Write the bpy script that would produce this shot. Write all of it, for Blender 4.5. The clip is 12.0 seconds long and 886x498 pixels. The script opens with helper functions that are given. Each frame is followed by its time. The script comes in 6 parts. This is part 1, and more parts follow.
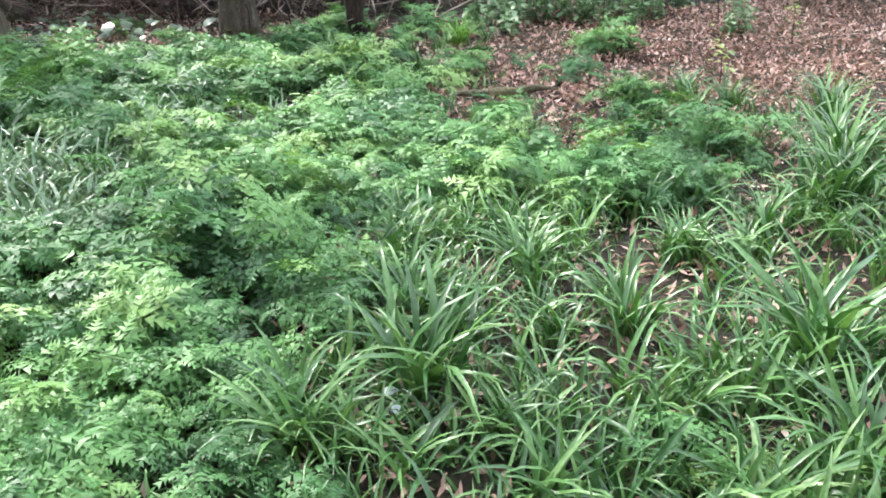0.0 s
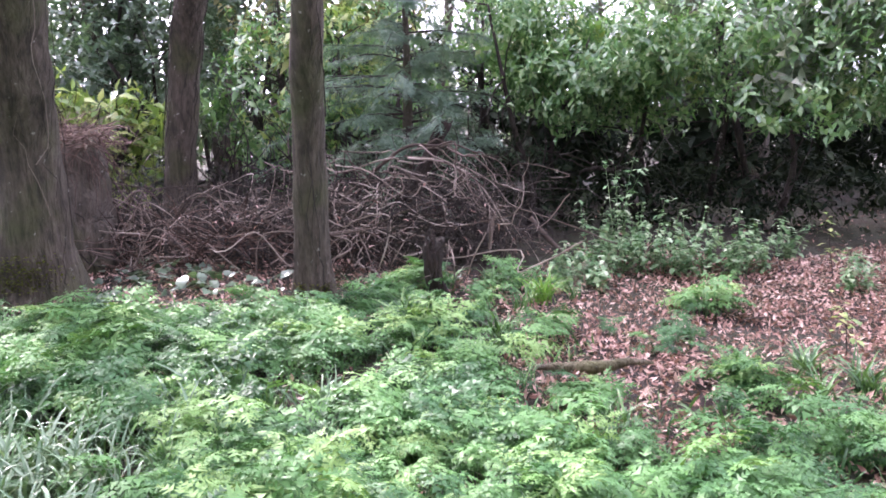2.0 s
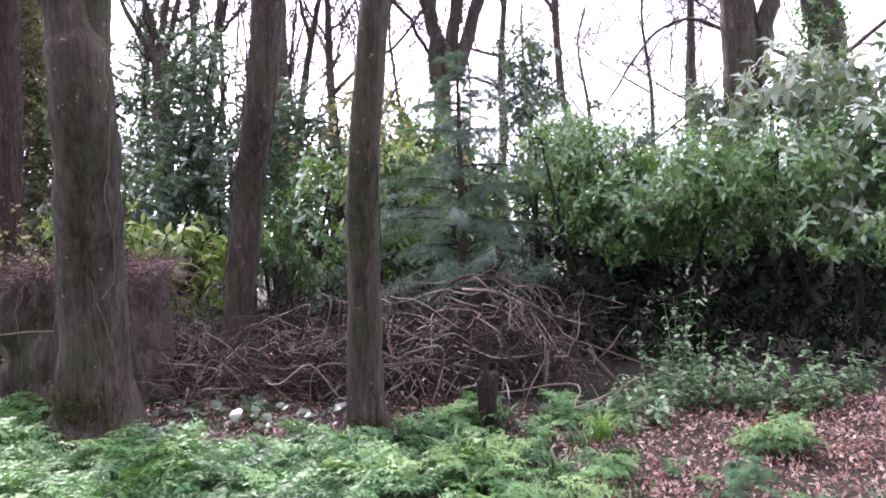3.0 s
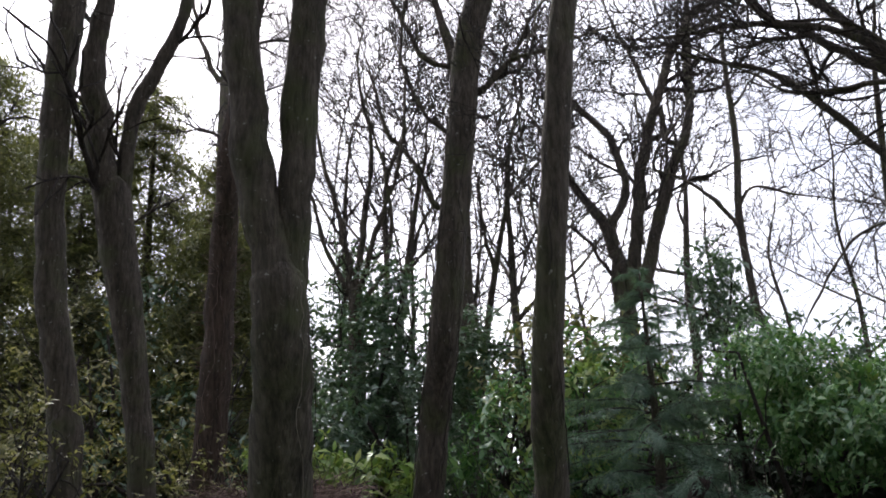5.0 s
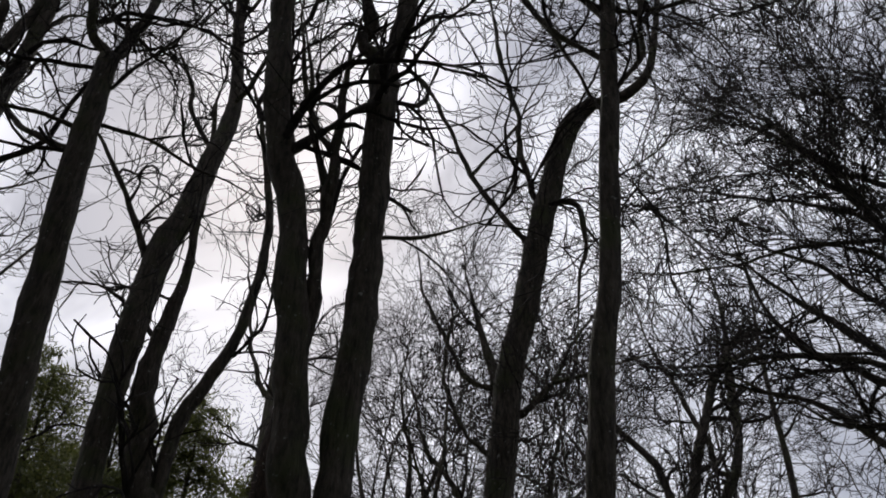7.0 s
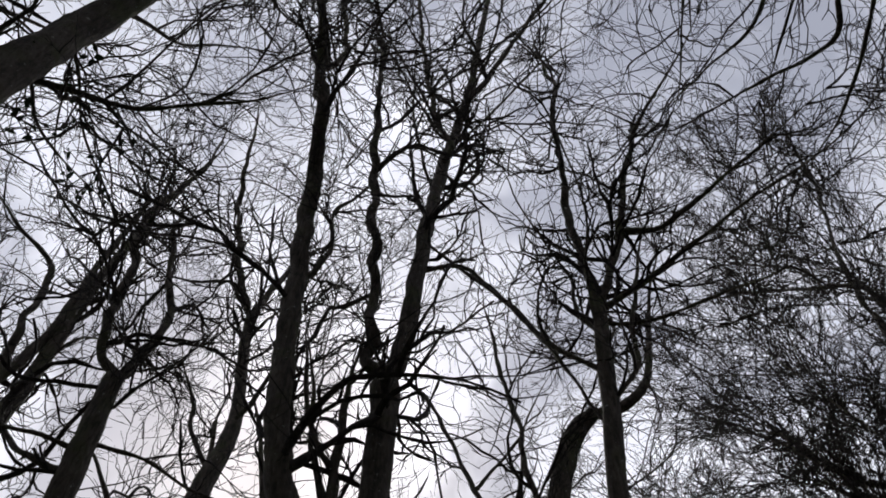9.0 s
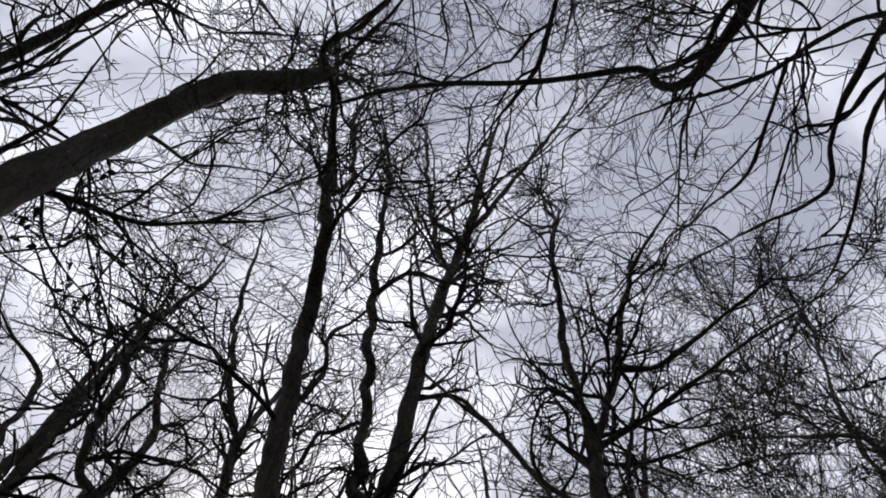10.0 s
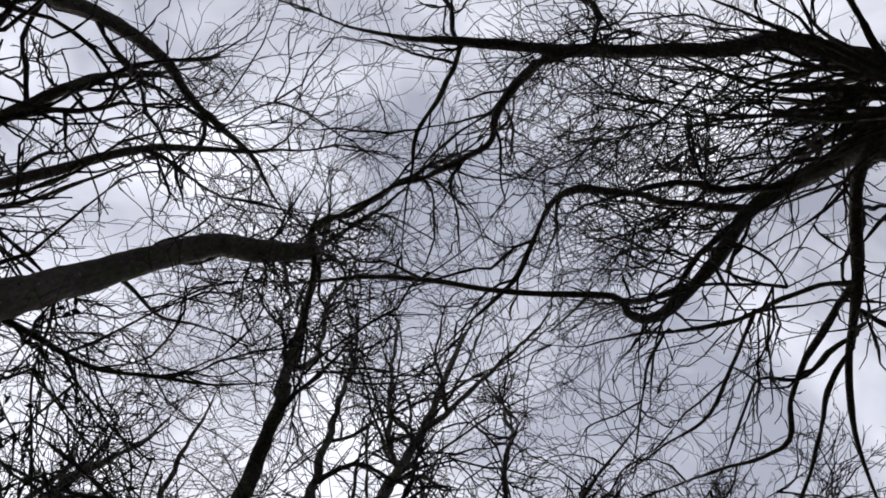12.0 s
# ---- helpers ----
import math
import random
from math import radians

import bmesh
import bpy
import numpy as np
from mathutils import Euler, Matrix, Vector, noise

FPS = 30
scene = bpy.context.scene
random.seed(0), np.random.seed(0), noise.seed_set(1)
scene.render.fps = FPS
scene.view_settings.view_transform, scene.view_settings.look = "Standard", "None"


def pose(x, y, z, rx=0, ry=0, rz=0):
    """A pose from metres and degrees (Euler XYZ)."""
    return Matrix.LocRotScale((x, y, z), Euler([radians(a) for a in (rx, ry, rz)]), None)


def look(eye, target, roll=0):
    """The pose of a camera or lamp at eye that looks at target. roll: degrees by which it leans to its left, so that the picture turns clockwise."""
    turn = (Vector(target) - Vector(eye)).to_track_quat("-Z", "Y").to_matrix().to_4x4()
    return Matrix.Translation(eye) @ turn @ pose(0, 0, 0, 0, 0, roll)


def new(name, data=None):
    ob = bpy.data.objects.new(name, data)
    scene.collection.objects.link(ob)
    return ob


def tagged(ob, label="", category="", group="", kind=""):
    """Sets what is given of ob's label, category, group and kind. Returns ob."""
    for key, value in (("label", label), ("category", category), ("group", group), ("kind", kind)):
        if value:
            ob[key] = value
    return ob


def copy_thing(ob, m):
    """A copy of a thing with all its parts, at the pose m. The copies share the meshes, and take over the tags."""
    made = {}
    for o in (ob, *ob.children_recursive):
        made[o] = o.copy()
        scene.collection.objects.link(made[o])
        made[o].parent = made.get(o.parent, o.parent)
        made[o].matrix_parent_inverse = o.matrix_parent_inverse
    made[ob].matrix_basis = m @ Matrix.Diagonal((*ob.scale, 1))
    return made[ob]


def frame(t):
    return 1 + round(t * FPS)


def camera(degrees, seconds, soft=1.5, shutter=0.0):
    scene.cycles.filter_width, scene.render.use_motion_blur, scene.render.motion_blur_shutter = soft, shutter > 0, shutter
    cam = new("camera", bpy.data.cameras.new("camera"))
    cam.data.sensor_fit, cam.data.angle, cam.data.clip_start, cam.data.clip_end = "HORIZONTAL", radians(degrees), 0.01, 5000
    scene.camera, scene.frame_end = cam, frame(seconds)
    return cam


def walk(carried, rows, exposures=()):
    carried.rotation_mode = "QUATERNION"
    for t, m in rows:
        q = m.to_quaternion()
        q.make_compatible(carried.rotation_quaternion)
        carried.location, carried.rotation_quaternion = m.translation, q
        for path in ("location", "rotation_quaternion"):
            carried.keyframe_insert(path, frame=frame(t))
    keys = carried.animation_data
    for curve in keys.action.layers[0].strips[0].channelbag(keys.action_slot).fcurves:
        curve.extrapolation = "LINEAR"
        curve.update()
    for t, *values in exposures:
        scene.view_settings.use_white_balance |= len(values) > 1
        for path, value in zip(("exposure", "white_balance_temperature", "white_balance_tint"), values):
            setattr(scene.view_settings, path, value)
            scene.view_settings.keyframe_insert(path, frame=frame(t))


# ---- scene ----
cam = camera(57.4, 12.0, 1.75)
PATH = [
    (0, (0.051, 0.314, 1.381), (0.0422, 2.1154, 0.5128), -0.00),
    (0.5, (0.127, 0.489, 1.399), (-0.0085, 2.3258, 0.6191), -0.82),
    (1, (0.142, 0.677, 1.399), (-0.0285, 2.5543, 0.7304), -0.42),
    (1.5, (0.113, 0.882, 1.447), (-0.1174, 2.7955, 0.9118), -1.17),
    (2, (0.151, 0.984, 1.490), (-0.0962, 2.9376, 1.1414), -0.89),
    (2.5, (0.169, 1.008, 1.533), (-0.0901, 2.9832, 1.3542), -0.80),
    (3, (0.169, 1.018, 1.558), (-0.2146, 2.9806, 1.5148), -1.35),
    (3.2, (0.160, 1.150, 1.500), (-0.2840, 3.1000, 1.5162), -1.35),
    (4.8, (0.160, 1.150, 1.500), (-0.6023, 2.9412, 1.9589), -1.69),
    (5, (0.160, 1.150, 1.500), (-0.6190, 2.9167, 2.0215), -1.85),
    (5.5, (0.160, 1.150, 1.500), (-0.6233, 2.8385, 2.2317), -1.84),
    (6, (0.160, 1.150, 1.500), (-0.6015, 2.7484, 2.4301), -1.35),
    (6.5, (0.160, 1.150, 1.500), (-0.5784, 2.6579, 2.5868), 0.33),
    (6.7, (0.160, 1.150, 1.500), (-0.5722, 2.6219, 2.6390), 0.97),
    (8.3, (0.160, 1.150, 1.500), (-0.4254, 2.2393, 3.0719), 0.74),
    (8.5, (0.160, 1.150, 1.500), (-0.3905, 2.1813, 3.1228), 0.73),
    (9, (0.160, 1.150, 1.500), (-0.3146, 2.0510, 3.2213), 1.02),
    (9.5, (0.160, 1.150, 1.500), (-0.2525, 1.9263, 3.2965), 2.18),
    (10, (0.160, 1.150, 1.500), (-0.1889, 1.7972, 3.3599), 4.27),
    (10.5, (0.160, 1.150, 1.500), (-0.1235, 1.6780, 3.4081), 6.48),
    (11, (0.160, 1.150, 1.500), (-0.0504, 1.5601, 3.4462), 7.81),
    (11.5, (0.160, 1.150, 1.500), (0.0029, 1.4684, 3.4682), 9.67),
    (12, (0.160, 1.150, 1.500), (0.0357, 1.3849, 3.4823), 13.13),
]
EXPOSURES = [(0.0, 3.14, 6450, 9), (1.0, 3.25, 6400, 16), (2.0, 3.38, 6250, 32), (2.5, 3.16, 6250, 34), (3.2, 3.0, 6200, 36), (4.8, 1.78, 6450, 14), (5.0, 1.48, 6500, 12), (5.5, 0.70, 6500, 10), (6.5, -0.2, 6500, 10), (8.3, -0.25, 6500, 11), (9.5, 0.0, 6500, 11), (12.0, 0.05, 6500, 11)]
walk(cam, [(t, look(eye, target, roll)) for t, eye, target, roll in PATH], EXPOSURES)

# ---- world, sun and sky ----
world = bpy.data.worlds.new("overcast_sky")
scene.world = world
world.use_nodes = True
wn, wl = world.node_tree.nodes, world.node_tree.links
wn.clear()
w_out = wn.new("ShaderNodeOutputWorld")
w_bg = wn.new("ShaderNodeBackground")
w_sky = wn.new("ShaderNodeTexSky")
w_sky.sky_type = "NISHITA"
w_sky.sun_disc = False
w_sky.sun_elevation, w_sky.sun_rotation = radians(42), radians(-42)
w_sky.dust_density, w_sky.air_density = 4.0, 1.2
w_gain = wn.new("ShaderNodeVectorMath")
w_gain.operation = "SCALE"
w_gain.inputs["Scale"].default_value = 0.10
w_tc = wn.new("ShaderNodeTexCoord")
w_n1 = wn.new("ShaderNodeTexNoise")
w_n1.inputs["Scale"].default_value, w_n1.inputs["Detail"].default_value = 2.6, 5.0
w_n1.inputs["Roughness"].default_value, w_n1.inputs["Distortion"].default_value = 0.55, 0.6
w_ramp = wn.new("ShaderNodeValToRGB")
w_ramp.color_ramp.elements[0].position, w_ramp.color_ramp.elements[1].position = 0.40, 0.62
w_ramp.color_ramp.elements[0].color = (0.37, 0.39, 0.47, 1)
w_ramp.color_ramp.elements[1].color = (0.98, 1.0, 1.10, 1)
# thin cloud glows round the hidden sun and dulls away from it
w_dir = wn.new("ShaderNodeVectorMath")
w_dir.operation = "DOT_PRODUCT"
w_dir.inputs[1].default_value = (-0.497, 0.552, 0.669)
w_glow = wn.new("ShaderNodeMapRange")
w_glow.inputs["From Min"].default_value, w_glow.inputs["From Max"].default_value = -0.6, 1.0
w_glow.inputs["To Min"].default_value, w_glow.inputs["To Max"].default_value = 0.38, 1.36
w_cloud = wn.new("ShaderNodeVectorMath")
w_cloud.operation = "SCALE"
wl.new(w_tc.outputs["Generated"], w_dir.inputs[0])
wl.new(w_dir.outputs["Value"], w_glow.inputs["Value"])
wl.new(w_ramp.outputs["Color"], w_cloud.inputs[0])
wl.new(w_glow.outputs["Result"], w_cloud.inputs["Scale"])
w_mix = wn.new("ShaderNodeMix")
w_mix.data_type = "RGBA"
w_mix.inputs["Factor"].default_value = 0.90
wl.new(w_tc.outputs["Generated"], w_n1.inputs["Vector"])
wl.new(w_n1.outputs["Fac"], w_ramp.inputs["Fac"])
wl.new(w_sky.outputs["Color"], w_gain.inputs[0])
wl.new(w_gain.outputs["Vector"], w_mix.inputs["A"])
wl.new(w_cloud.outputs["Vector"], w_mix.inputs["B"])
wl.new(w_mix.outputs["Result"], w_bg.inputs["Color"])
w_bg.inputs["Strength"].default_value = 1.0
wl.new(w_bg.outputs["Background"], w_out.inputs["Surface"])

sun_data = bpy.data.lights.new("sun", "SUN")
sun_data.energy, sun_data.angle, sun_data.color = 1.5, radians(12), (1.0, 0.96, 0.9)
sun = new("sun", sun_data)
sun.matrix_basis = look((0, 0, 30), (14.9, -16.6, 9.9))

# ---- materials ----


def nodes_of(name):
    m = bpy.data.materials.new(name)
    m.use_nodes = True
    nt = m.node_tree
    return m, nt.nodes, nt.links, nt.nodes["Principled BSDF"], nt.nodes["Material Output"]


def ramp(nd, stops):
    r = nd.new("ShaderNodeValToRGB")
    els = r.color_ramp.elements
    while len(els) < len(stops):
        els.new(0.5)
    for e, (p, c) in zip(els, stops):
        e.position, e.color = p, (*c, 1)
    return r


def noise_tex(nd, lk, scale, detail=4.0, rough=0.55, stretch=None):
    n = nd.new("ShaderNodeTexNoise")
    n.inputs["Scale"].default_value, n.inputs["Detail"].default_value = scale, detail
    n.inputs["Roughness"].default_value = rough
    tc = nd.new("ShaderNodeTexCoord")
    if stretch:
        mp = nd.new("ShaderNodeMapping")
        mp.inputs["Scale"].default_value = stretch
        lk.new(tc.outputs["Object"], mp.inputs["Vector"])
        lk.new(mp.outputs["Vector"], n.inputs["Vector"])
    else:
        lk.new(tc.outputs["Object"], n.inputs["Vector"])
    return n


def mixed(nd, lk, fac, a, b, blend="MIX"):
    m = nd.new("ShaderNodeMix")
    m.data_type, m.blend_type = "RGBA", blend
    for socket, v in (("Factor", fac), ("A", a), ("B", b)):
        if isinstance(v, bpy.types.NodeSocket):
            lk.new(v, m.inputs[socket])
        elif socket == "Factor":
            m.inputs[socket].default_value = v
        else:
            m.inputs[socket].default_value = (*v, 1)
    return m.outputs["Result"]


def bump(nd, lk, bsdf, height, strength, distance):
    b = nd.new("ShaderNodeBump")
    b.inputs["Strength"].default_value, b.inputs["Distance"].default_value = strength, distance
    lk.new(height, b.inputs["Height"])
    lk.new(b.outputs["Normal"], bsdf.inputs["Normal"])


def bark_material(name, dark, light, moss, moss_amount, scale=1.0):
    m, nd, lk, bsdf, _ = nodes_of(name)
    ridges = noise_tex(nd, lk, 22 * scale, 6, 0.7, (1, 1, 0.35))
    patch = noise_tex(nd, lk, 2.2, 3, 0.5)
    specks = noise_tex(nd, lk, 17, 3, 0.6)
    base = ramp(nd, [(0.30, dark), (0.72, light)])
    lk.new(ridges.outputs["Fac"], base.inputs["Fac"])
    mo = ramp(nd, [(0.62 - moss_amount, (0, 0, 0)), (0.80 - moss_amount * 0.6, (1, 1, 1))])
    lk.new(patch.outputs["Fac"], mo.inputs["Fac"])
    streak = noise_tex(nd, lk, 9 * scale, 4, 0.6, (1, 1, 0.14))
    st = ramp(nd, [(0.30, (0.58, 0.57, 0.56)), (0.62, (1.16, 1.14, 1.12))])
    lk.new(streak.outputs["Fac"], st.inputs["Fac"])
    worn = mixed(nd, lk, 1.0, base.outputs["Color"], st.outputs["Color"], "MULTIPLY")
    c = mixed(nd, lk, mo.outputs["Color"], worn, moss)
    crack = noise_tex(nd, lk, 26 * scale, 5, 0.6, (1, 1, 0.16))
    cr = ramp(nd, [(0.40, (0.30, 0.28, 0.28)), (0.47, (1, 1, 1)), (0.60, (1, 1, 1)), (0.68, (1.5, 1.45, 1.4))])
    lk.new(crack.outputs["Fac"], cr.inputs["Fac"])
    c = mixed(nd, lk, 0.5, c, cr.outputs["Color"], "MULTIPLY")
    sp = ramp(nd, [(0.672, (0, 0, 0)), (0.70, (0.7, 0.7, 0.7))])
    lk.new(specks.outputs["Fac"], sp.inputs["Fac"])
    c = mixed(nd, lk, sp.outputs["Color"], c, (0.38, 0.37, 0.34))
    lk.new(c, bsdf.inputs["Base Color"])
    bsdf.inputs["Roughness"].default_value = 0.9
    both = nd.new("ShaderNodeMath")
    both.operation = "MULTIPLY_ADD"
    both.inputs[1].default_value = 1.4
    lk.new(crack.outputs["Fac"], both.inputs[0])
    lk.new(ridges.outputs["Fac"], both.inputs[2])
    bump(nd, lk, bsdf, both.outputs[0], 1.0, 0.03)
    return m


def leaf_material(name, stops, rough=0.5, gloss=0.4, translucent=0.25, spread=1.0, by_tone=False):
    """Leaves: colour varies from leaf to leaf and in patches, with some light coming through."""
    m, nd, lk, bsdf, out = nodes_of(name)
    geo = nd.new("ShaderNodeNewGeometry")
    patch = noise_tex(nd, lk, 1.7, 2, 0.5)
    add = nd.new("ShaderNodeMath")
    add.operation = "MULTIPLY_ADD"
    info = nd.new("ShaderNodeObjectInfo")
    both = nd.new("ShaderNodeMath")
    both.operation = "ADD"
    if by_tone:
        tone = nd.new("ShaderNodeAttribute")
        tone.attribute_name = "tone"
        few = nd.new("ShaderNodeMath")
        few.operation = "MULTIPLY"
        few.inputs[1].default_value = 0.07
        lk.new(geo.outputs["Random Per Island"], few.inputs[0])
        lk.new(few.outputs[0], both.inputs[0])
        lk.new(tone.outputs["Fac"], both.inputs[1])
    else:
        lk.new(geo.outputs["Random Per Island"], both.inputs[0])
        lk.new(info.outputs["Random"], both.inputs[1])
    wrap = nd.new("ShaderNodeMath")
    wrap.operation = "FRACT"
    lk.new(both.outputs[0], wrap.inputs[0])
    lk.new(wrap.outputs[0], add.inputs[0])
    add.inputs[1].default_value = 0.55 * spread
    half = nd.new("ShaderNodeMath")
    half.operation = "MULTIPLY"
    lk.new(patch.outputs["Fac"], half.inputs[0])
    half.inputs[1].default_value = 0.9 - 0.4 * spread
    lk.new(half.outputs[0], add.inputs[2])
    r = ramp(nd, stops)
    lk.new(add.outputs[0], r.inputs["Fac"])
    grain = noise_tex(nd, lk, 90, 3, 0.6)
    gr = ramp(nd, [(0.25, (0.72, 0.72, 0.72)), (0.75, (1.18, 1.18, 1.18))])
    lk.new(grain.outputs["Fac"], gr.inputs["Fac"])
    c = mixed(nd, lk, 1.0, r.outputs["Color"], gr.outputs["Color"], "MULTIPLY")
    lk.new(c, bsdf.inputs["Base Color"])
    bsdf.inputs["Roughness"].default_value = rough
    bsdf.inputs["Specular IOR Level"].default_value = gloss
    bump(nd, lk, bsdf, grain.outputs["Fac"], 0.25, 0.002)
    if translucent:
        tr = nd.new("ShaderNodeBsdfTranslucent")
        lk.new(mixed(nd, lk, 1.0, c, (1.1, 1.15, 0.6), "MULTIPLY"), tr.inputs["Color"])
        mx = nd.new("ShaderNodeMixShader")
        mx.inputs["Fac"].default_value = translucent
        lk.new(bsdf.outputs["BSDF"], mx.inputs[1])
        lk.new(tr.outputs["BSDF"], mx.inputs[2])
        lk.new(mx.outputs["Shader"], out.inputs["Surface"])
    return m


BARK = bark_material("smooth_bark", (0.070, 0.055, 0.040), (0.22, 0.18, 0.14), (0.13, 0.14, 0.05), 0.22)
BARK_DARK = bark_material("dark_bark", (0.045, 0.038, 0.031), (0.155, 0.131, 0.106), (0.082, 0.090, 0.042), 0.12)
BARK_RED = bark_material("reddish_bark", (0.042, 0.030, 0.024), (0.125, 0.088, 0.069), (0.08, 0.07, 0.045), 0.05)
ROTTEN = bark_material("rotten_wood", (0.014, 0.010, 0.008), (0.052, 0.033, 0.025), (0.03, 0.03, 0.02), 0.05, 1.6)
TWIG = bark_material("twig_bark", (0.022, 0.018, 0.017), (0.070, 0.056, 0.050), (0.06, 0.06, 0.04), 0.05)
DEAD = leaf_material("dead_wood", [(0.12, (0.038, 0.029, 0.024)), (0.48, (0.130, 0.102, 0.087)), (0.72, (0.31, 0.26, 0.225)), (0.92, (0.58, 0.52, 0.47))], 0.9, 0.2, 0)
DEAD_RED = leaf_material("dead_bracken", [(0.1, (0.038, 0.023, 0.020)), (0.5, (0.12, 0.078, 0.066)), (0.9, (0.36, 0.27, 0.24))], 0.9, 0.2, 0.1)
PARSLEY = leaf_material("parsley_leaf", [(0.16, (0.010, 0.046, 0.016)), (0.40, (0.046, 0.152, 0.046)), (0.64, (0.126, 0.295, 0.088)), (0.90, (0.32, 0.49, 0.16))], 0.5, 0.4, 0.2, 1.0, True)
STRAP = leaf_material("strap_leaf", [(0.1, (0.012, 0.050, 0.016)), (0.42, (0.056, 0.160, 0.044)), (0.72, (0.142, 0.290, 0.090)), (0.95, (0.32, 0.46, 0.20))], 0.32, 0.55, 0.18)
STRAP_PALE = leaf_material("pale_strap_leaf", [(0.1, (0.05, 0.12, 0.055)), (0.5, (0.13, 0.24, 0.13)), (0.9, (0.34, 0.45, 0.31))], 0.3, 0.6, 0.15)
STRAP_BRIGHT = leaf_material("bright_strap_leaf", [(0.1, (0.08, 0.20, 0.035)), (0.5, (0.15, 0.33, 0.06)), (0.9, (0.25, 0.45, 0.10))], 0.4, 0.5, 0.3)
NETTLE = leaf_material("pale_herb_leaf", [(0.1, (0.045, 0.125, 0.055)), (0.42, (0.115, 0.245, 0.10)), (0.68, (0.28, 0.42, 0.24)), (0.90, (0.66, 0.71, 0.56))], 0.45, 0.5, 0.25)
LAUREL = leaf_material("laurel_leaf", [(0.1, (0.038, 0.105, 0.044)), (0.38, (0.105, 0.235, 0.095)), (0.66, (0.22, 0.40, 0.16)), (0.90, (0.46, 0.56, 0.38))], 0.24, 1.0, 0.30)
LAUREL_NEW = leaf_material("young_laurel_leaf", [(0.1, (0.08, 0.16, 0.04)), (0.42, (0.20, 0.33, 0.08)), (0.66, (0.34, 0.45, 0.12)), (0.86, (0.58, 0.62, 0.30))], 0.34, 0.8, 0.35)
SCRAP = leaf_material("pale_plastic", [(0.2, (0.50, 0.60, 0.68)), (0.8, (0.72, 0.79, 0.84))], 0.35, 0.5, 0.2)
RHODO = leaf_material("rhododendron_leaf", [(0.1, (0.05, 0.10, 0.06)), (0.40, (0.14, 0.22, 0.13)), (0.64, (0.30, 0.38, 0.27)), (0.86, (0.62, 0.64, 0.55))], 0.36, 0.8, 0.22)
YELLOW = leaf_material("yellowing_leaf", [(0.1, (0.070, 0.085, 0.030)), (0.5, (0.19, 0.19, 0.075)), (0.9, (0.50, 0.46, 0.27))], 0.5, 0.4, 0.40)
NEEDLE = leaf_material("conifer_needle", [(0.1, (0.055, 0.120, 0.095)), (0.5, (0.125, 0.215, 0.170)), (0.9, (0.22, 0.31, 0.25))], 0.5, 0.5, 0.45)
NEEDLE_DARK = leaf_material("spruce_needle", [(0.1, (0.060, 0.070, 0.040)), (0.5, (0.135, 0.145, 0.080)), (0.9, (0.24, 0.235, 0.130))], 0.6, 0.3, 0.45)
# darker copy of ivy with deep shade in its colour; withered leaves share it
IVY_SHADE = leaf_material("ivy_leaf_shade_in_colour", [(0.1, (0.009, 0.016, 0.011)), (0.5, (0.019, 0.032, 0.019)), (0.9, (0.042, 0.058, 0.030))], 0.75, 0.15, 0.05)
IVY = leaf_material("ivy_leaf", [(0.1, (0.040, 0.082, 0.052)), (0.5, (0.085, 0.155, 0.095)), (0.9, (0.18, 0.26, 0.17))], 0.3, 0.8, 0.32)
MOSS = leaf_material("moss", [(0.1, (0.05, 0.065, 0.012)), (0.5, (0.12, 0.14, 0.03)), (0.9, (0.24, 0.25, 0.07))], 0.9, 0.1, 0.1)
LITTER = leaf_material("leaf_litter", [(0.08, (0.10, 0.048, 0.038)), (0.36, (0.27, 0.148, 0.122)), (0.62, (0.50, 0.32, 0.275)), (0.90, (0.76, 0.60, 0.53))], 0.75, 0.3, 0.08)


def soil_material():
    m, nd, lk, bsdf, _ = nodes_of("woodland_soil")
    big = noise_tex(nd, lk, 0.7, 4, 0.6)
    fine = noise_tex(nd, lk, 38, 6, 0.7)
    vor = nd.new("ShaderNodeTexVoronoi")
    vor.inputs["Scale"].default_value = 26
    tc = nd.new("ShaderNodeTexCoord")
    lk.new(tc.outputs["Object"], vor.inputs["Vector"])
    r = ramp(nd, [(0.25, (0.012, 0.009, 0.006)), (0.55, (0.030, 0.020, 0.014)), (0.8, (0.085, 0.055, 0.040))])
    lk.new(fine.outputs["Fac"], r.inputs["Fac"])
    c = mixed(nd, lk, 0.35, r.outputs["Color"], vor.outputs["Color"], "SOFT_LIGHT")
    g = ramp(nd, [(0.42, (0, 0, 0)), (0.62, (0.6, 0.6, 0.6))])
    lk.new(big.outputs["Fac"], g.inputs["Fac"])
    c = mixed(nd, lk, g.outputs["Color"], c, (0.035, 0.045, 0.018))
    lk.new(c, bsdf.inputs["Base Color"])
    bsdf.inputs["Roughness"].default_value = 0.95
    bump(nd, lk, bsdf, fine.outputs["Fac"], 1.0, 0.03)
    return m


SOIL = soil_material()

# ---- mesh helpers ----
rng = np.random.default_rng(7)


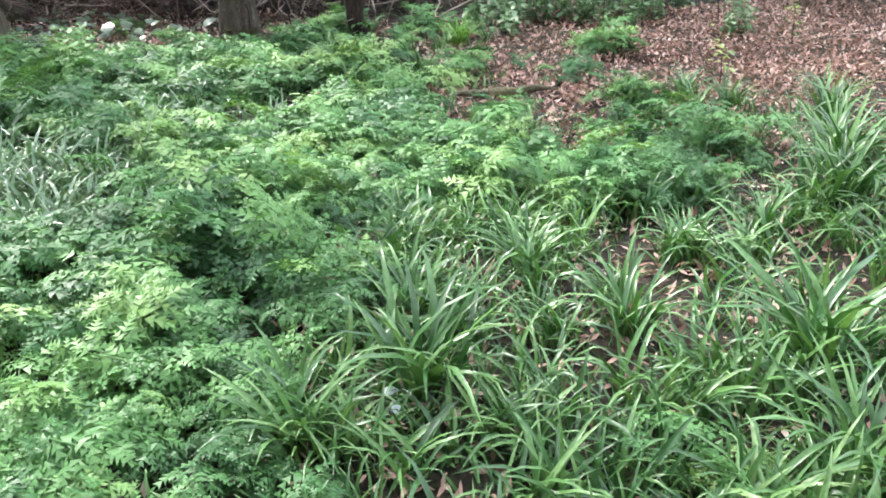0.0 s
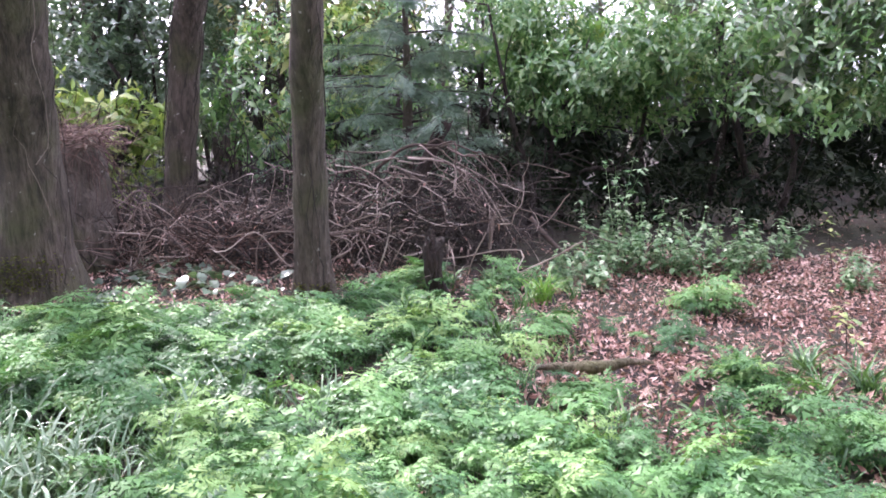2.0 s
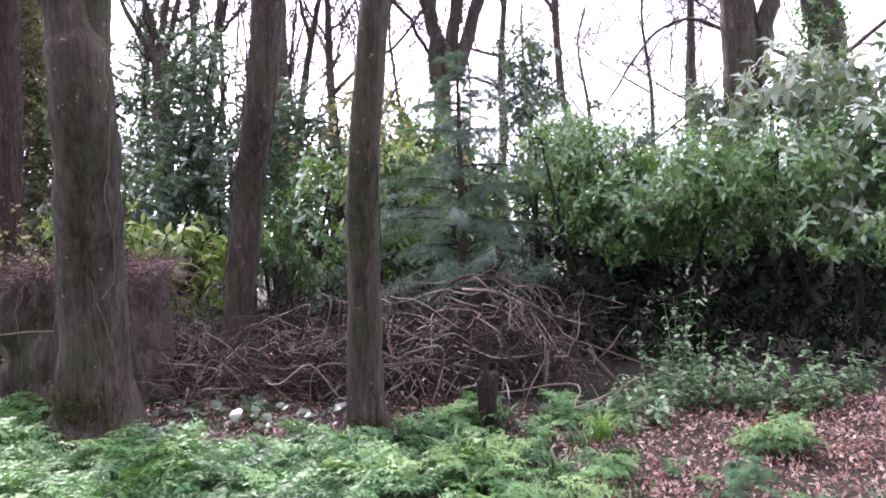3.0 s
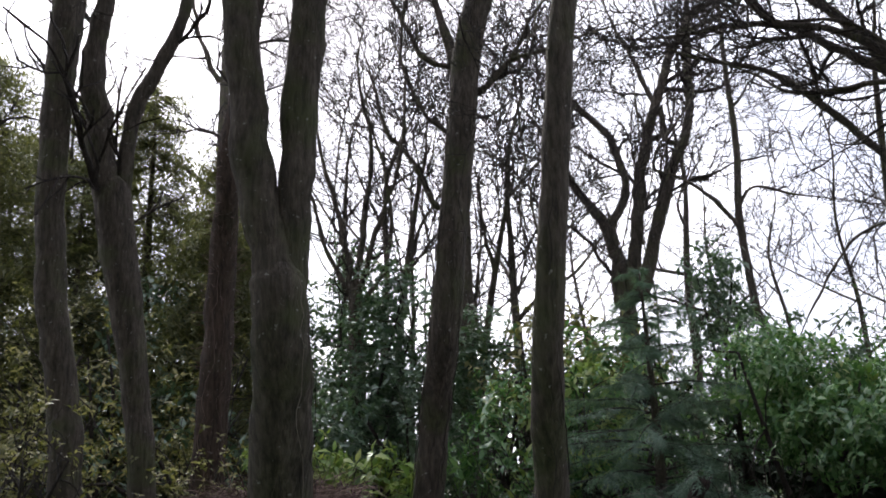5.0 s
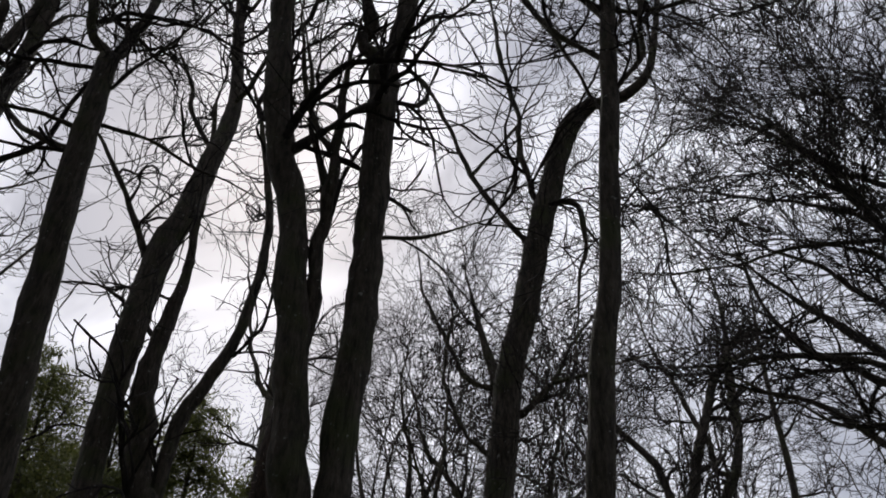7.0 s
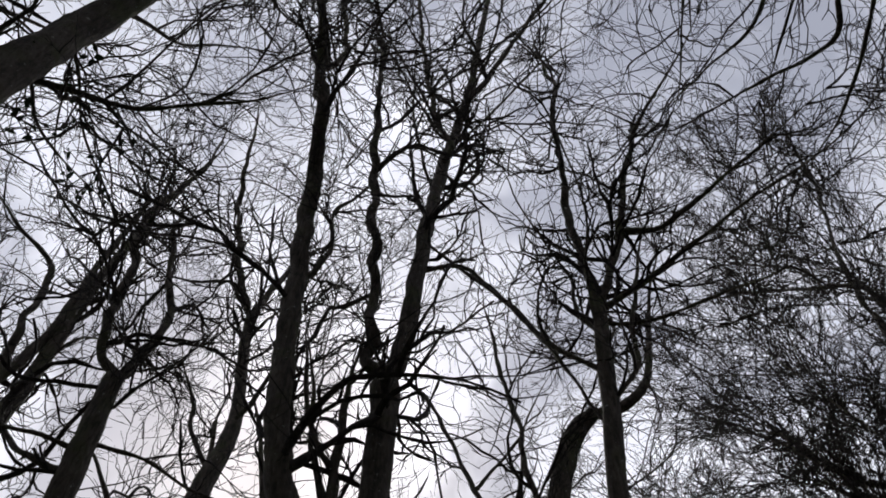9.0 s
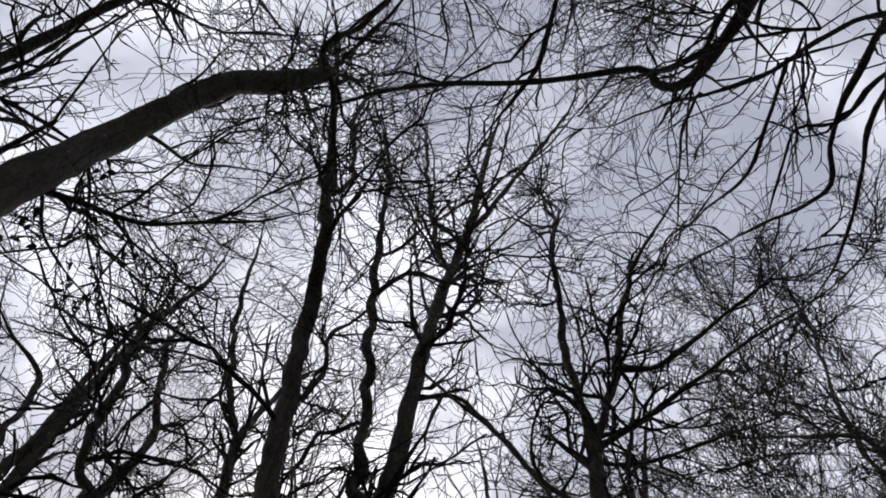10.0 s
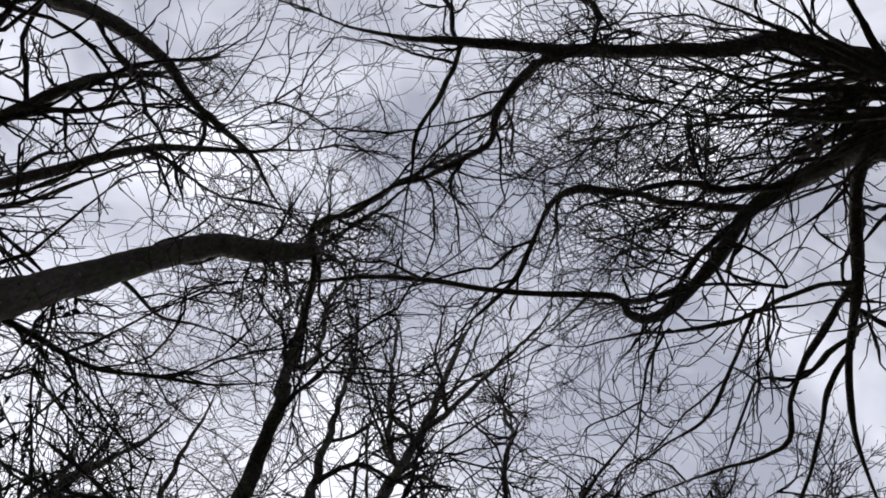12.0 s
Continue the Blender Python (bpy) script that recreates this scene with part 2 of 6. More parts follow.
def mesh_np(name, verts, faces, mat, smooth=True, tone=None):
    """A mesh from arrays of vertices (n, 3) and triangles (m, 3), with a shade of its own for each leaf in tone."""
    me = bpy.data.meshes.new(name)
    verts, faces = np.asarray(verts, np.float32), np.asarray(faces, np.int32)
    me.vertices.add(len(verts))
    me.vertices.foreach_set("co", verts.ravel())
    me.loops.add(faces.size)
    me.loops.foreach_set("vertex_index", faces.ravel())
    me.polygons.add(len(faces))
    me.polygons.foreach_set("loop_start", np.arange(0, faces.size, 3, dtype=np.int32))
    me.polygons.foreach_set("use_smooth", np.full(len(faces), smooth))
    me.materials.append(mat)
    me.update(calc_edges=True)
    me.validate()
    if tone is not None:
        me.attributes.new("tone", "FLOAT", "POINT").data.foreach_set("value", np.asarray(tone, np.float32))
    return me


def join(pieces):
    """Pairs of vertices and faces made into one pair."""
    vs, fs, n = [], [], 0
    for v, f in pieces:
        vs.append(v)
        fs.append(np.asarray(f) + n)
        n += len(v)
    return np.concatenate(vs), np.concatenate(fs)


def part(name, vf, mat, parent=None, label="", kind="", tone=None):
    ob = new(name, mesh_np(name, vf[0], vf[1], mat, True, tone))
    if parent is not None:
        ob.parent = parent
    return tagged(ob, label, kind=kind)


def unit(a):
    return a / np.maximum(np.linalg.norm(a, axis=-1, keepdims=True), 1e-9)


def tubes(lines, radii, sides=3):
    """Tubes round many lines at once: lines (n, k, 3), radii (n, k)."""
    lines, radii = np.asarray(lines, float), np.asarray(radii, float)
    n, k, _ = lines.shape
    tan = unit(np.gradient(lines, axis=1))
    ref = np.where(np.abs(unit(lines[:, -1] - lines[:, 0])[:, 2:3]) > 0.8, [[1.0, 0.0, 0.0]], [[0.0, 0.0, 1.0]])[:, None, :]
    a = unit(np.cross(tan, np.broadcast_to(ref, tan.shape)))
    b = np.cross(tan, a)
    ang = np.arange(sides) * 2 * np.pi / sides
    ring = a[:, :, None, :] * np.cos(ang)[:, None] + b[:, :, None, :] * np.sin(ang)[:, None]
    v = (lines[:, :, None, :] + ring * radii[:, :, None, None]).reshape(-1, 3)
    i = np.arange(n)[:, None, None] * k * sides + np.arange(k - 1)[:, None] * sides
    s, s2 = np.arange(sides), (np.arange(sides) + 1) % sides
    p, q, r, t = (i + s).ravel(), (i + s2).ravel(), (i + sides + s2).ravel(), (i + sides + s).ravel()
    return v, np.concatenate([np.stack([p, q, r], 1), np.stack([p, r, t], 1)])


def spline(points, step):
    """A Catmull-Rom line through rows of x, y, z, radius, resampled at about the given step."""
    p = np.asarray(points, float)
    p = np.concatenate([[2 * p[0] - p[1]], p, [2 * p[-1] - p[-2]]])
    out = []
    for i in range(1, len(p) - 2):
        a, b, c, d = p[i - 1 : i + 3]
        m = max(2, int(np.linalg.norm(c[:3] - b[:3]) / step))
        t = np.linspace(0, 1, m, endpoint=False)[:, None]
        out.append(0.5 * (2 * b + (c - a) * t + (2 * a - 5 * b + 4 * c - d) * t**2 + (3 * b - a - 3 * c + d) * t**3))
    out = np.concatenate([*out, p[-2:-1]])
    out[:, 3] = np.maximum(out[:, 3], 0.006)
    return out


def bough(points, step, sides, rough=0.06, wobble=0.0, flare=0.0, jag=0.0):
    """A limb with an uneven surface round a smooth line, closed at its end."""
    s = spline(points, step)
    n = len(s)
    if wobble:
        w = rng.normal(0, 1, (n, 3))
        for _ in range(2):
            w = (np.roll(w, 1, 0) + w + np.roll(w, -1, 0)) / 2.2
        w[0] = w[-1] = 0
        s[:, :3] += w * wobble * s[:, 3:4]
    v, f = tubes(s[None, :, :3], s[None, :, 3], sides)
    ctr = np.repeat(s[:, :3], sides, 0)
    off = v - ctr
    lump = np.array([noise.noise(Vector(q) * 3.1) + 0.5 * noise.noise(Vector(q) * 9.0) for q in v])
    off *= 1 + rough * 1.6 * lump[:, None]
    if flare:
        low = np.clip(1 - (v[:, 2]) / 0.55, 0, 1.2)
        ang = np.arctan2(off[:, 1], off[:, 0])
        off *= (1 + flare * low**2 * (0.55 + 0.45 * np.cos(5 * ang + 1.3)))[:, None]
    v = ctr + off
    ahead = unit(s[-1, :3] - s[-2, :3])
    last = v[-sides:]
    if jag:
        last += ahead * (jag * rng.uniform(-1, 1, (sides, 1)))
    dome = s[-1, :3] + (last - s[-1, :3]) * 0.72 + ahead * s[-1, 3] * (-0.3 if jag else 0.5)
    tip = len(v) + sides
    v = np.concatenate([v, dome, [s[-1, :3] + ahead * s[-1, 3] * (-0.5 if jag else 0.75)], s[:1, :3]])
    ring, ring2, foot = np.arange(sides) + (n - 1) * sides, np.arange(sides) + n * sides, np.arange(sides)
    nxt, nxt2 = np.roll(ring, -1), np.roll(ring2, -1)
    cap = np.concatenate([np.stack([ring, nxt, nxt2], 1), np.stack([ring, nxt2, ring2], 1), np.stack([ring2, nxt2, np.full(sides, tip)], 1), np.stack([np.roll(foot, -1), foot, np.full(sides, tip + 1)], 1)])
    return (v, np.concatenate([f, cap])), s


def grow(starts, dirs, lengths, radii, seg, wiggle, lift, tip=0.35):
    """Crooked lines of seg segments from given starts; returns lines and radii."""
    n = len(starts)
    pts = np.zeros((n, seg + 1, 3))
    pts[:, 0] = starts
    d = unit(dirs)
    for j in range(seg):
        d = unit(d + rng.normal(0, wiggle, (n, 3)) + np.array([0, 0, lift]))
        pts[:, j + 1] = pts[:, j] + d * (lengths / seg)[:, None]
    r = radii[:, None] * np.linspace(1, tip, seg + 1) * np.clip(rng.normal(1, 0.2, (n, seg + 1)), 0.6, 1.6)
    return pts, r


def offshoots(lines, radii, count, low, high, size, angle, shrink=0.6, floor=0.004):
    """Side shoots chosen along lines: starts, directions, lengths and radii."""
    n, k, _ = lines.shape
    who = rng.integers(0, n, count)
    u = rng.uniform(low, high, count) * (k - 1)
    i = np.minimum(u.astype(int), k - 2)
    w = (u - i)[:, None]
    start = lines[who, i] * (1 - w) + lines[who, i + 1] * w
    tan = unit(lines[who, i + 1] - lines[who, i])
    side = unit(np.cross(tan, rng.normal(0, 1, (count, 3))))
    a = rng.normal(angle, 0.22, count)[:, None]
    length = np.linalg.norm(np.diff(lines, axis=1), axis=2).sum(1)[who] * rng.uniform(size[0], size[1], count)
    rad = np.maximum(radii[who, i] * shrink, floor)
    return start, tan * np.cos(a) + side * np.sin(a), length, rad


# ---- trees ----
tree_lines = {}


def tree_base(label, bark=None):
    base = tagged(new("tree"), label, "tree", kind="")
    tree_lines[base] = (bark or BARK_DARK, [])
    return base


def limb(base, name, *points, broken=False, coarse=False):
    """One limb of a tree: joined to the wood that it springs from, and drawn out to a point unless broken."""
    bark, lines = tree_lines[base]
    points = [tuple(p) for p in points]
    if name == "limb" and lines:
        wood = np.concatenate([s for _, s in lines])
        gap = points[0][:3] - wood[:, :3]
        far = np.linalg.norm(gap, axis=1)
        cost = far + np.maximum(0, 0.3 * np.hypot(gap[:, 0], gap[:, 1]) - gap[:, 2])
        i = int(cost.argmin())
        if far[i] > wood[i, 3] * 0.8:
            mid = wood[i, :3] * 0.45 + np.array(points[0][:3]) * 0.55 - np.array([0, 0, 0.12 * far[i]])
            points = [(*wood[i, :3], points[0][3] * 1.05)] + ([(*mid, points[0][3])] if far[i] > 0.7 else []) + points
    end = points[-1]
    if not broken and 0.011 < end[3] < (0.12 if name == "limb" else 0.06):
        d = unit(np.array(end[:3]) - np.array(points[-2][:3]))
        c, r = np.array(end[:3]), end[3]
        for q in (0.7, 0.45, 0.25):
            d = unit(d + rng.normal(0, 0.10, 3) + np.array([0, 0, 0.05]))
            c = c + d * (0.25 + 9 * end[3])
            points.append((*c, max(r * q, 0.007)))
    if coarse:
        vf, s = bough(points, 0.35, 8 if name == "trunk" else 5, 0.08, 0.1)
    elif name == "trunk":
        vf, s = bough(points, 0.11, 18, 0.075, 0.04, 0.5)
    elif points[0][3] > 0.09:
        vf, s = bough(points, 0.12, 12, 0.14, 0.12)
    else:
        vf, s = bough(points, 0.10, 7, 0.24, 0.42)
    part(name, vf, bark, base)
    lines.append((name, s))


def vines(base, count, top, facing, mat):
    """Thin climbing stems that wander up the side of a trunk."""
    s = tree_lines[base][1][0][1]
    s = s[s[:, 2] < top]
    for j in range(count):
        n = max(6, int(len(s) * rng.uniform(0.15, 0.7)))
        i0 = rng.integers(0, len(s) - n + 1)
        q = s[i0 : i0 + n]
        a = facing + rng.uniform(-1.2, 1.2) + np.cumsum(rng.normal(0, 0.16, n))
        w = q[:, 3] * 1.06 + 0.006
        line = q[:, :3] + np.column_stack([np.cos(a) * w, np.sin(a) * w, np.zeros(n)])
        part("vine", tubes(line[None], np.linspace(1, 0.5, n)[None] * rng.uniform(0.003, 0.007), 4), mat, base)


def shaggy(base, low, high, count, reach, mat):
    """Short ivy shoots bristling from the upper trunk."""
    s = tree_lines[base][1][0][1]
    s = s[(s[:, 2] > low) & (s[:, 2] < high)]
    i = rng.integers(0, len(s), count)
    d = unit(rng.normal(0, 1, (count, 3)) + np.array([0, 0, 0.4]))
    l1, r1 = grow(s[i, :3] + d * s[i, 3:4] * 0.9, d, reach * rng.uniform(0.4, 1, count), np.full(count, 0.006), 3, 0.2, 0.05)
    part("ivy_growth", tubes(l1, r1, 3), mat, base, kind="stuff")


def crown(base, first, reach, second=6, third=3, low=4.0, fine=0.0065, lift=0.04, fourth=1.0, open_angle=0.62, wiggle=0.21, slim=1.0):
    """Fine branches off every limb: first to a metre of limb, then side shoots three times over."""
    rows = []
    for name, s in tree_lines[base][1]:
        step = np.linalg.norm(np.diff(s[:, :3], axis=0), axis=1)
        keep = s[:-1, 2] > low
        if name == "trunk":
            keep &= s[:-1, 3] < 0.55 * s[:, 3].max()
        total = step[keep].sum()
        if not keep.any():
            continue
        m = max(1, rng.poisson(first * total))
        i = rng.choice(np.flatnonzero(keep), m)
        tan = unit(s[i + 1, :3] - s[i, :3])
        side = unit(np.cross(tan, rng.normal(0, 1, (m, 3))))
        a = rng.normal(0.8, 0.25, m)[:, None]
        d = tan * np.cos(a) + side * np.sin(a)
        ln = reach * rng.uniform(0.35, 1.2, m)
        rows.append(np.concatenate([s[i, :3], d, ln[:, None], np.clip(s[i, 3:4] * 0.6, 0.015, 0.011 + 0.015 * ln[:, None])], 1))
        if s[-1, 3] < 0.05:
            k = 3
            d = unit(s[-1, :3] - s[-3, :3]) + rng.normal(0, 0.3, (k, 3))
            rows.append(np.concatenate([np.repeat(s[-1:, :3], k, 0), d, np.full((k, 1), reach * 0.8), np.full((k, 1), max(0.014, s[-1, 3] * 0.8))], 1))
    rows = np.concatenate(rows)
    l1, r1 = grow(rows[:, :3], rows[:, 3:6], rows[:, 6], rows[:, 7] * slim, 10, wiggle * 1.15, lift, 0.32)
    l2, r2 = grow(*offshoots(l1, r1, len(l1) * second, 0.06, 1.0, (0.28, 0.72), open_angle + 0.1, 0.62, fine * 1.15), 7, wiggle * 1.25, lift, 0.5)
    spur = offshoots(l2, r2, int(len(l2) * third * 1.2), 0.08, 1.0, (0.12, 0.55), open_angle + 0.2, 0.7, fine * 0.9)
    l3, r3 = grow(*spur, 3, wiggle * 1.1, lift, 0.6)
    pieces = [tubes(l1, r1, 4), tubes(l2, r2, 3), tubes(l3, r3, 3)]
    if fourth:
        pieces.append(tubes(*grow(*offshoots(l3, r3, int(len(l3) * fourth * 0.35), 0.2, 1.0, (0.4, 0.8), open_angle, 0.8, fine * 0.7), 2, 0.3, lift, 0.7), 3))
    part("crown", join(pieces), TWIG, base, kind="stuff")


def fan(base, low, high, count, toward, length, radius):
    """Limbs that spring from a stretch of trunk and sweep out in about one direction."""
    s = tree_lines[base][1][0][1]
    for j in range(count):
        z = low + (high - low) * (j + rng.uniform(0, 0.9)) / count
        i = int(np.abs(s[:, 2] - z).argmin())
        c = s[i, :3].copy()
        d = unit(np.array(toward, float) + rng.normal(0, 0.35, 3))
        ln, rr = length * rng.uniform(0.6, 1.1), min(radius * rng.uniform(0.6, 1.1), 0.6 * s[i, 3])
        row = [(*c, rr)]
        for q in (0.75, 0.55, 0.38, 0.24):
            d = unit(d + rng.normal(0, 0.22, 3) + np.array([0, 0, 0.06]))
            c = c + d * ln / 4
            row.append((*c, max(rr * q, 0.012)))
        limb(base, "limb", *row)


def generic_tree(x, y, height, radius, label, limbs=8, fine=0.009, slim=0.85, first=1.1):
    """A plain bare tree: a crooked bole that divides again and again."""
    base = tree_base(label)
    pts = [(x, y, -0.1, radius * 1.3)]
    px, py = x, y
    for q in (0.12, 0.3, 0.5, 0.7, 0.86, 1.0):
        px, py = px + rng.normal(0, 0.03 * height * q), py + rng.normal(0, 0.03 * height * q)
        pts.append((px, py, height * q, max(radius * (1.05 - q), 0.02)))
    limb(base, "trunk", *pts, coarse=True)
    s = tree_lines[base][1][0][1]
    for j in range(limbs):
        i = int(len(s) * (0.3 + 0.62 * (j + rng.uniform(0, 0.8)) / limbs))
        i = min(i, len(s) - 2)
        a, ln = j * 2.4 + rng.uniform(-0.4, 0.4), height * rng.uniform(0.2, 0.36) * (1.2 - i / len(s))
        d = np.array([math.cos(a), math.sin(a), rng.uniform(0.5, 1.1)])
        c, rr = s[i, :3].copy(), s[i, 3] * 0.62
        row = [(*c, rr)]
        for q in (0.8, 0.6, 0.42, 0.28):
            d = unit(d + rng.normal(0, 0.22, 3) + np.array([0, 0, 0.15]))
            c = c + d * ln / 3
            row.append((*c, max(rr * q, 0.015)))
        limb(base, "limb", *row, coarse=True)
    crown(base, first, 0.17 * height, 5, 2, 0.25 * height, fine * 1.1, 0.04, 0, slim=slim)
    return base


straight_tree = tree_base("tall slender tree with smooth grey-brown bark and forked bare crown")
limb(straight_tree, "trunk", (-1.61, 6.99, -0.13, 0.159), (-1.62, 6.99, 0.29, 0.139), (-1.59, 6.89, 1.31, 0.125), (-1.48, 6.61, 2.16, 0.112), (-1.33, 6.55, 3.38, 0.104), (-1.19, 6.59, 4.71, 0.101), (-1.06, 6.61, 5.42, 0.096), (-0.94, 6.64, 6.71, 0.095), (-0.81, 6.66, 7.98, 0.093), (-0.71, 6.68, 9.21, 0.083))
limb(straight_tree, "limb", (-0.71, 6.68, 9.21, 0.057), (-0.76, 6.67, 10.24, 0.058), (-0.75, 6.56, 11.77, 0.053), (-0.63, 6.33, 12.43, 0.048), (-0.58, 6.38, 14.02, 0.045), (-0.41, 6.04, 14.16, 0.041), (-0.33, 6.33, 15.48, 0.052))
limb(straight_tree, "limb", (-0.68, 6.69, 9.2, 0.06), (-0.41, 6.72, 9.96, 0.055), (-0.15, 6.74, 10.77, 0.052), (0.11, 6.75, 11.95, 0.048), (0.48, 6.67, 12.96, 0.039), (0.96, 6.39, 13.35, 0.027))
limb(straight_tree, "limb", (-0.18, 6.74, 10.65, 0.045), (0.3, 6.75, 10.4, 0.037), (0.88, 6.7, 10.62, 0.03), (1.58, 6.57, 10.86, 0.023))
limb(straight_tree, "limb", (-0.8, 6.67, 7.62, 0.032), (-0.48, 6.71, 8.07, 0.03), (-0.4, 6.72, 8.77, 0.029), (-0.2, 6.74, 9.58, 0.024))
limb(straight_tree, "limb", (-0.91, 6.65, 8.19, 0.034), (-1.39, 6.53, 8.82, 0.029), (-1.71, 6.43, 9.57, 0.027), (-2.48, 6.09, 10.83, 0.023))
limb(straight_tree, "limb", (-0.7, 6.68, 8.86, 0.026), (-0.04, 6.75, 8.68, 0.022), (0.66, 6.73, 8.69, 0.016))
broken_tree = tree_base("leaning ivy-clad tree with a crooked broken top")
limb(broken_tree, "trunk", (-4.06, 9.77, 0, 0.204), (-4, 9.8, 0.59, 0.18), (-3.82, 9.75, 1.89, 0.171), (-3.54, 9.48, 2.92, 0.174), (-3.31, 9.45, 4.58, 0.176), (-3.12, 9.53, 6.41, 0.176), (-2.9, 9.61, 7.45, 0.173), (-2.55, 9.73, 9.19, 0.169), (-2.14, 9.85, 10.68, 0.159), (-1.73, 9.95, 11.17, 0.12), broken=True)
limb(broken_tree, "limb", (-2.65, 9.7, 9.25, 0.05), (-2.88, 9.62, 10.27, 0.048), (-2.87, 9.62, 11.09, 0.041), (-3.04, 9.56, 11.95, 0.039), (-3.14, 9.52, 13.06, 0.036))
limb(broken_tree, "limb", (-2.44, 9.77, 9.22, 0.05), (-2.1, 9.86, 9.06, 0.045), (-2.07, 9.87, 8.39, 0.032), (-2.17, 9.84, 7.95, 0.023))
limb(broken_tree, "limb", (-2.8, 9.65, 8.39, 0.044), (-3.15, 9.52, 9.03, 0.041), (-3.56, 9.34, 9.81, 0.038), (-4.05, 9.11, 11.33, 0.037), (-4.6, 8.79, 12.44, 0.03))
limb(broken_tree, "limb", (-3.56, 9.34, 9.81, 0.03), (-3.2, 9.5, 10.38, 0.026), (-2.9, 9.61, 10.85, 0.023))
limb(broken_tree, "limb", (-2.93, 9.6, 5.96, 0.035), (-2.69, 9.69, 6.26, 0.032), (-2.21, 9.83, 6.38, 0.025))
limb(broken_tree, "limb", (-1.66, 9.96, 11.13, 0.101), (-1.26, 10.04, 11.21, 0.092), (-0.83, 10.1, 11.58, 0.075), (-0.66, 10.11, 12.26, 0.059))
double_tree = tree_base("large two-stemmed tree with vine stems on its bark")
limb(double_tree, "trunk", (-3.7, 6.62, -0.16, 0.337), (-3.7, 6.63, 0.23, 0.281), (-3.63, 6.54, 1.35, 0.245), (-3.46, 6.26, 2.27, 0.228), (-3.43, 6.14, 2.92, 0.22))
limb(double_tree, "limb", (-3.41, 6.16, 2.52, 0.17), (-3.47, 6.12, 2.96, 0.172), (-3.56, 6.05, 3.63, 0.163), (-3.67, 5.96, 4.72, 0.15), (-3.8, 5.86, 6.08, 0.144), (-3.95, 5.72, 6.95, 0.143), (-4.11, 5.57, 7.91, 0.142), (-4.22, 5.47, 9.5, 0.137), (-4.29, 5.4, 10.72, 0.13), (-4.24, 5.12, 12.76, 0.126), (-3.8, 4.45, 13.54, 0.115), (-3.67, 4.18, 14.21, 0.107), (-3.87, 4.29, 14.33, 0.102), (-3.55, 3.38, 16.21, 0.079), (-3.27, 2.23, 18.62, 0.055))
limb(double_tree, "limb", (-3.36, 6.19, 2.44, 0.135), (-3.34, 6.2, 2.96, 0.144), (-3.31, 6.22, 3.69, 0.147), (-3.27, 6.25, 4.91, 0.146), (-3.25, 6.27, 6.02, 0.149), (-3.24, 6.28, 7.54, 0.156), (-3.26, 6.26, 8.74, 0.166))
limb(double_tree, "limb", (-3.29, 6.24, 8.84, 0.087), (-3.44, 6.14, 9.36, 0.079), (-3.56, 6.05, 11.74, 0.077), (-3.63, 5.91, 13.71, 0.077), (-3.53, 5.51, 14.78, 0.067), (-3.35, 5.04, 17.3, 0.056), (-3.47, 5.15, 18.7, 0.063))
limb(double_tree, "limb", (-3.24, 6.27, 8.85, 0.12), (-3.12, 6.35, 9.42, 0.118), (-3, 6.42, 11.25, 0.119), (-2.85, 6.51, 13.57, 0.113), (-2.52, 6.55, 15.71, 0.1), (-2.06, 6.32, 16.99, 0.086), (-1.67, 6.01, 18.41, 0.072), (-1.21, 5.75, 20.72, 0.055))
limb(double_tree, "limb", (-2.42, 6.35, 14.85, 0.061), (-2.58, 6.03, 15.67, 0.053), (-2.62, 5.55, 17.45, 0.047), (-2.62, 5.07, 20.5, 0.041))
limb(double_tree, "limb", (-1.91, 6.25, 16.71, 0.062), (-1.06, 6.1, 17.85, 0.054), (0.42, 5.74, 19.59, 0.039))
limb(double_tree, "limb", (-3.66, 5.97, 4.73, 0.063), (-3.63, 6, 5.29, 0.066), (-3.63, 5.99, 6.1, 0.067), (-3.62, 6, 7.28, 0.058), (-3.59, 6.03, 8.58, 0.033))
limb(double_tree, "limb", (-3.64, 5.99, 6.93, 0.046), (-3.78, 5.87, 7.6, 0.033), (-3.88, 5.78, 8.48, 0.026))
limb(double_tree, "limb", (-3.63, 6, 7.35, 0.041), (-3.86, 5.81, 7.93, 0.034), (-3.95, 5.73, 8.61, 0.03))
limb(double_tree, "limb", (-3.1, 6.36, 6.32, 0.027), (-2.89, 6.49, 6.32, 0.022), (-2.66, 6.62, 6.4, 0.014))
limb(double_tree, "limb", (-4.16, 5.52, 10.65, 0.05), (-4.03, 5.65, 11.49, 0.041), (-4.1, 5.59, 12.47, 0.035), (-3.86, 5.8, 13.32, 0.028))
limb(double_tree, "limb", (-4.03, 4.4, 16.04, 0.065), (-3.77, 4.4, 17.13, 0.057), (-3.81, 3.86, 19.57, 0.059), (-3.6, 3.62, 21.37, 0.05))
limb(double_tree, "limb", (-2.98, 6.44, 11.25, 0.036), (-2.37, 6.76, 11.27, 0.032), (-1.54, 7.06, 9.54, 0.025), (-1.13, 7.16, 8.2, 0.019))
limb(double_tree, "limb", (-2.28, 6.85, 18.60, 0.040), (-1.46, 6.38, 19.57, 0.033), (-0.79, 5.74, 20.53, 0.025), (-0.32, 5.15, 21.50, 0.018))
limb(double_tree, "limb", (-1.93, 6.55, 19.20, 0.036), (-0.99, 6.44, 19.97, 0.029), (-0.06, 6.44, 20.73, 0.023), (1.17, 6.02, 21.50, 0.016))
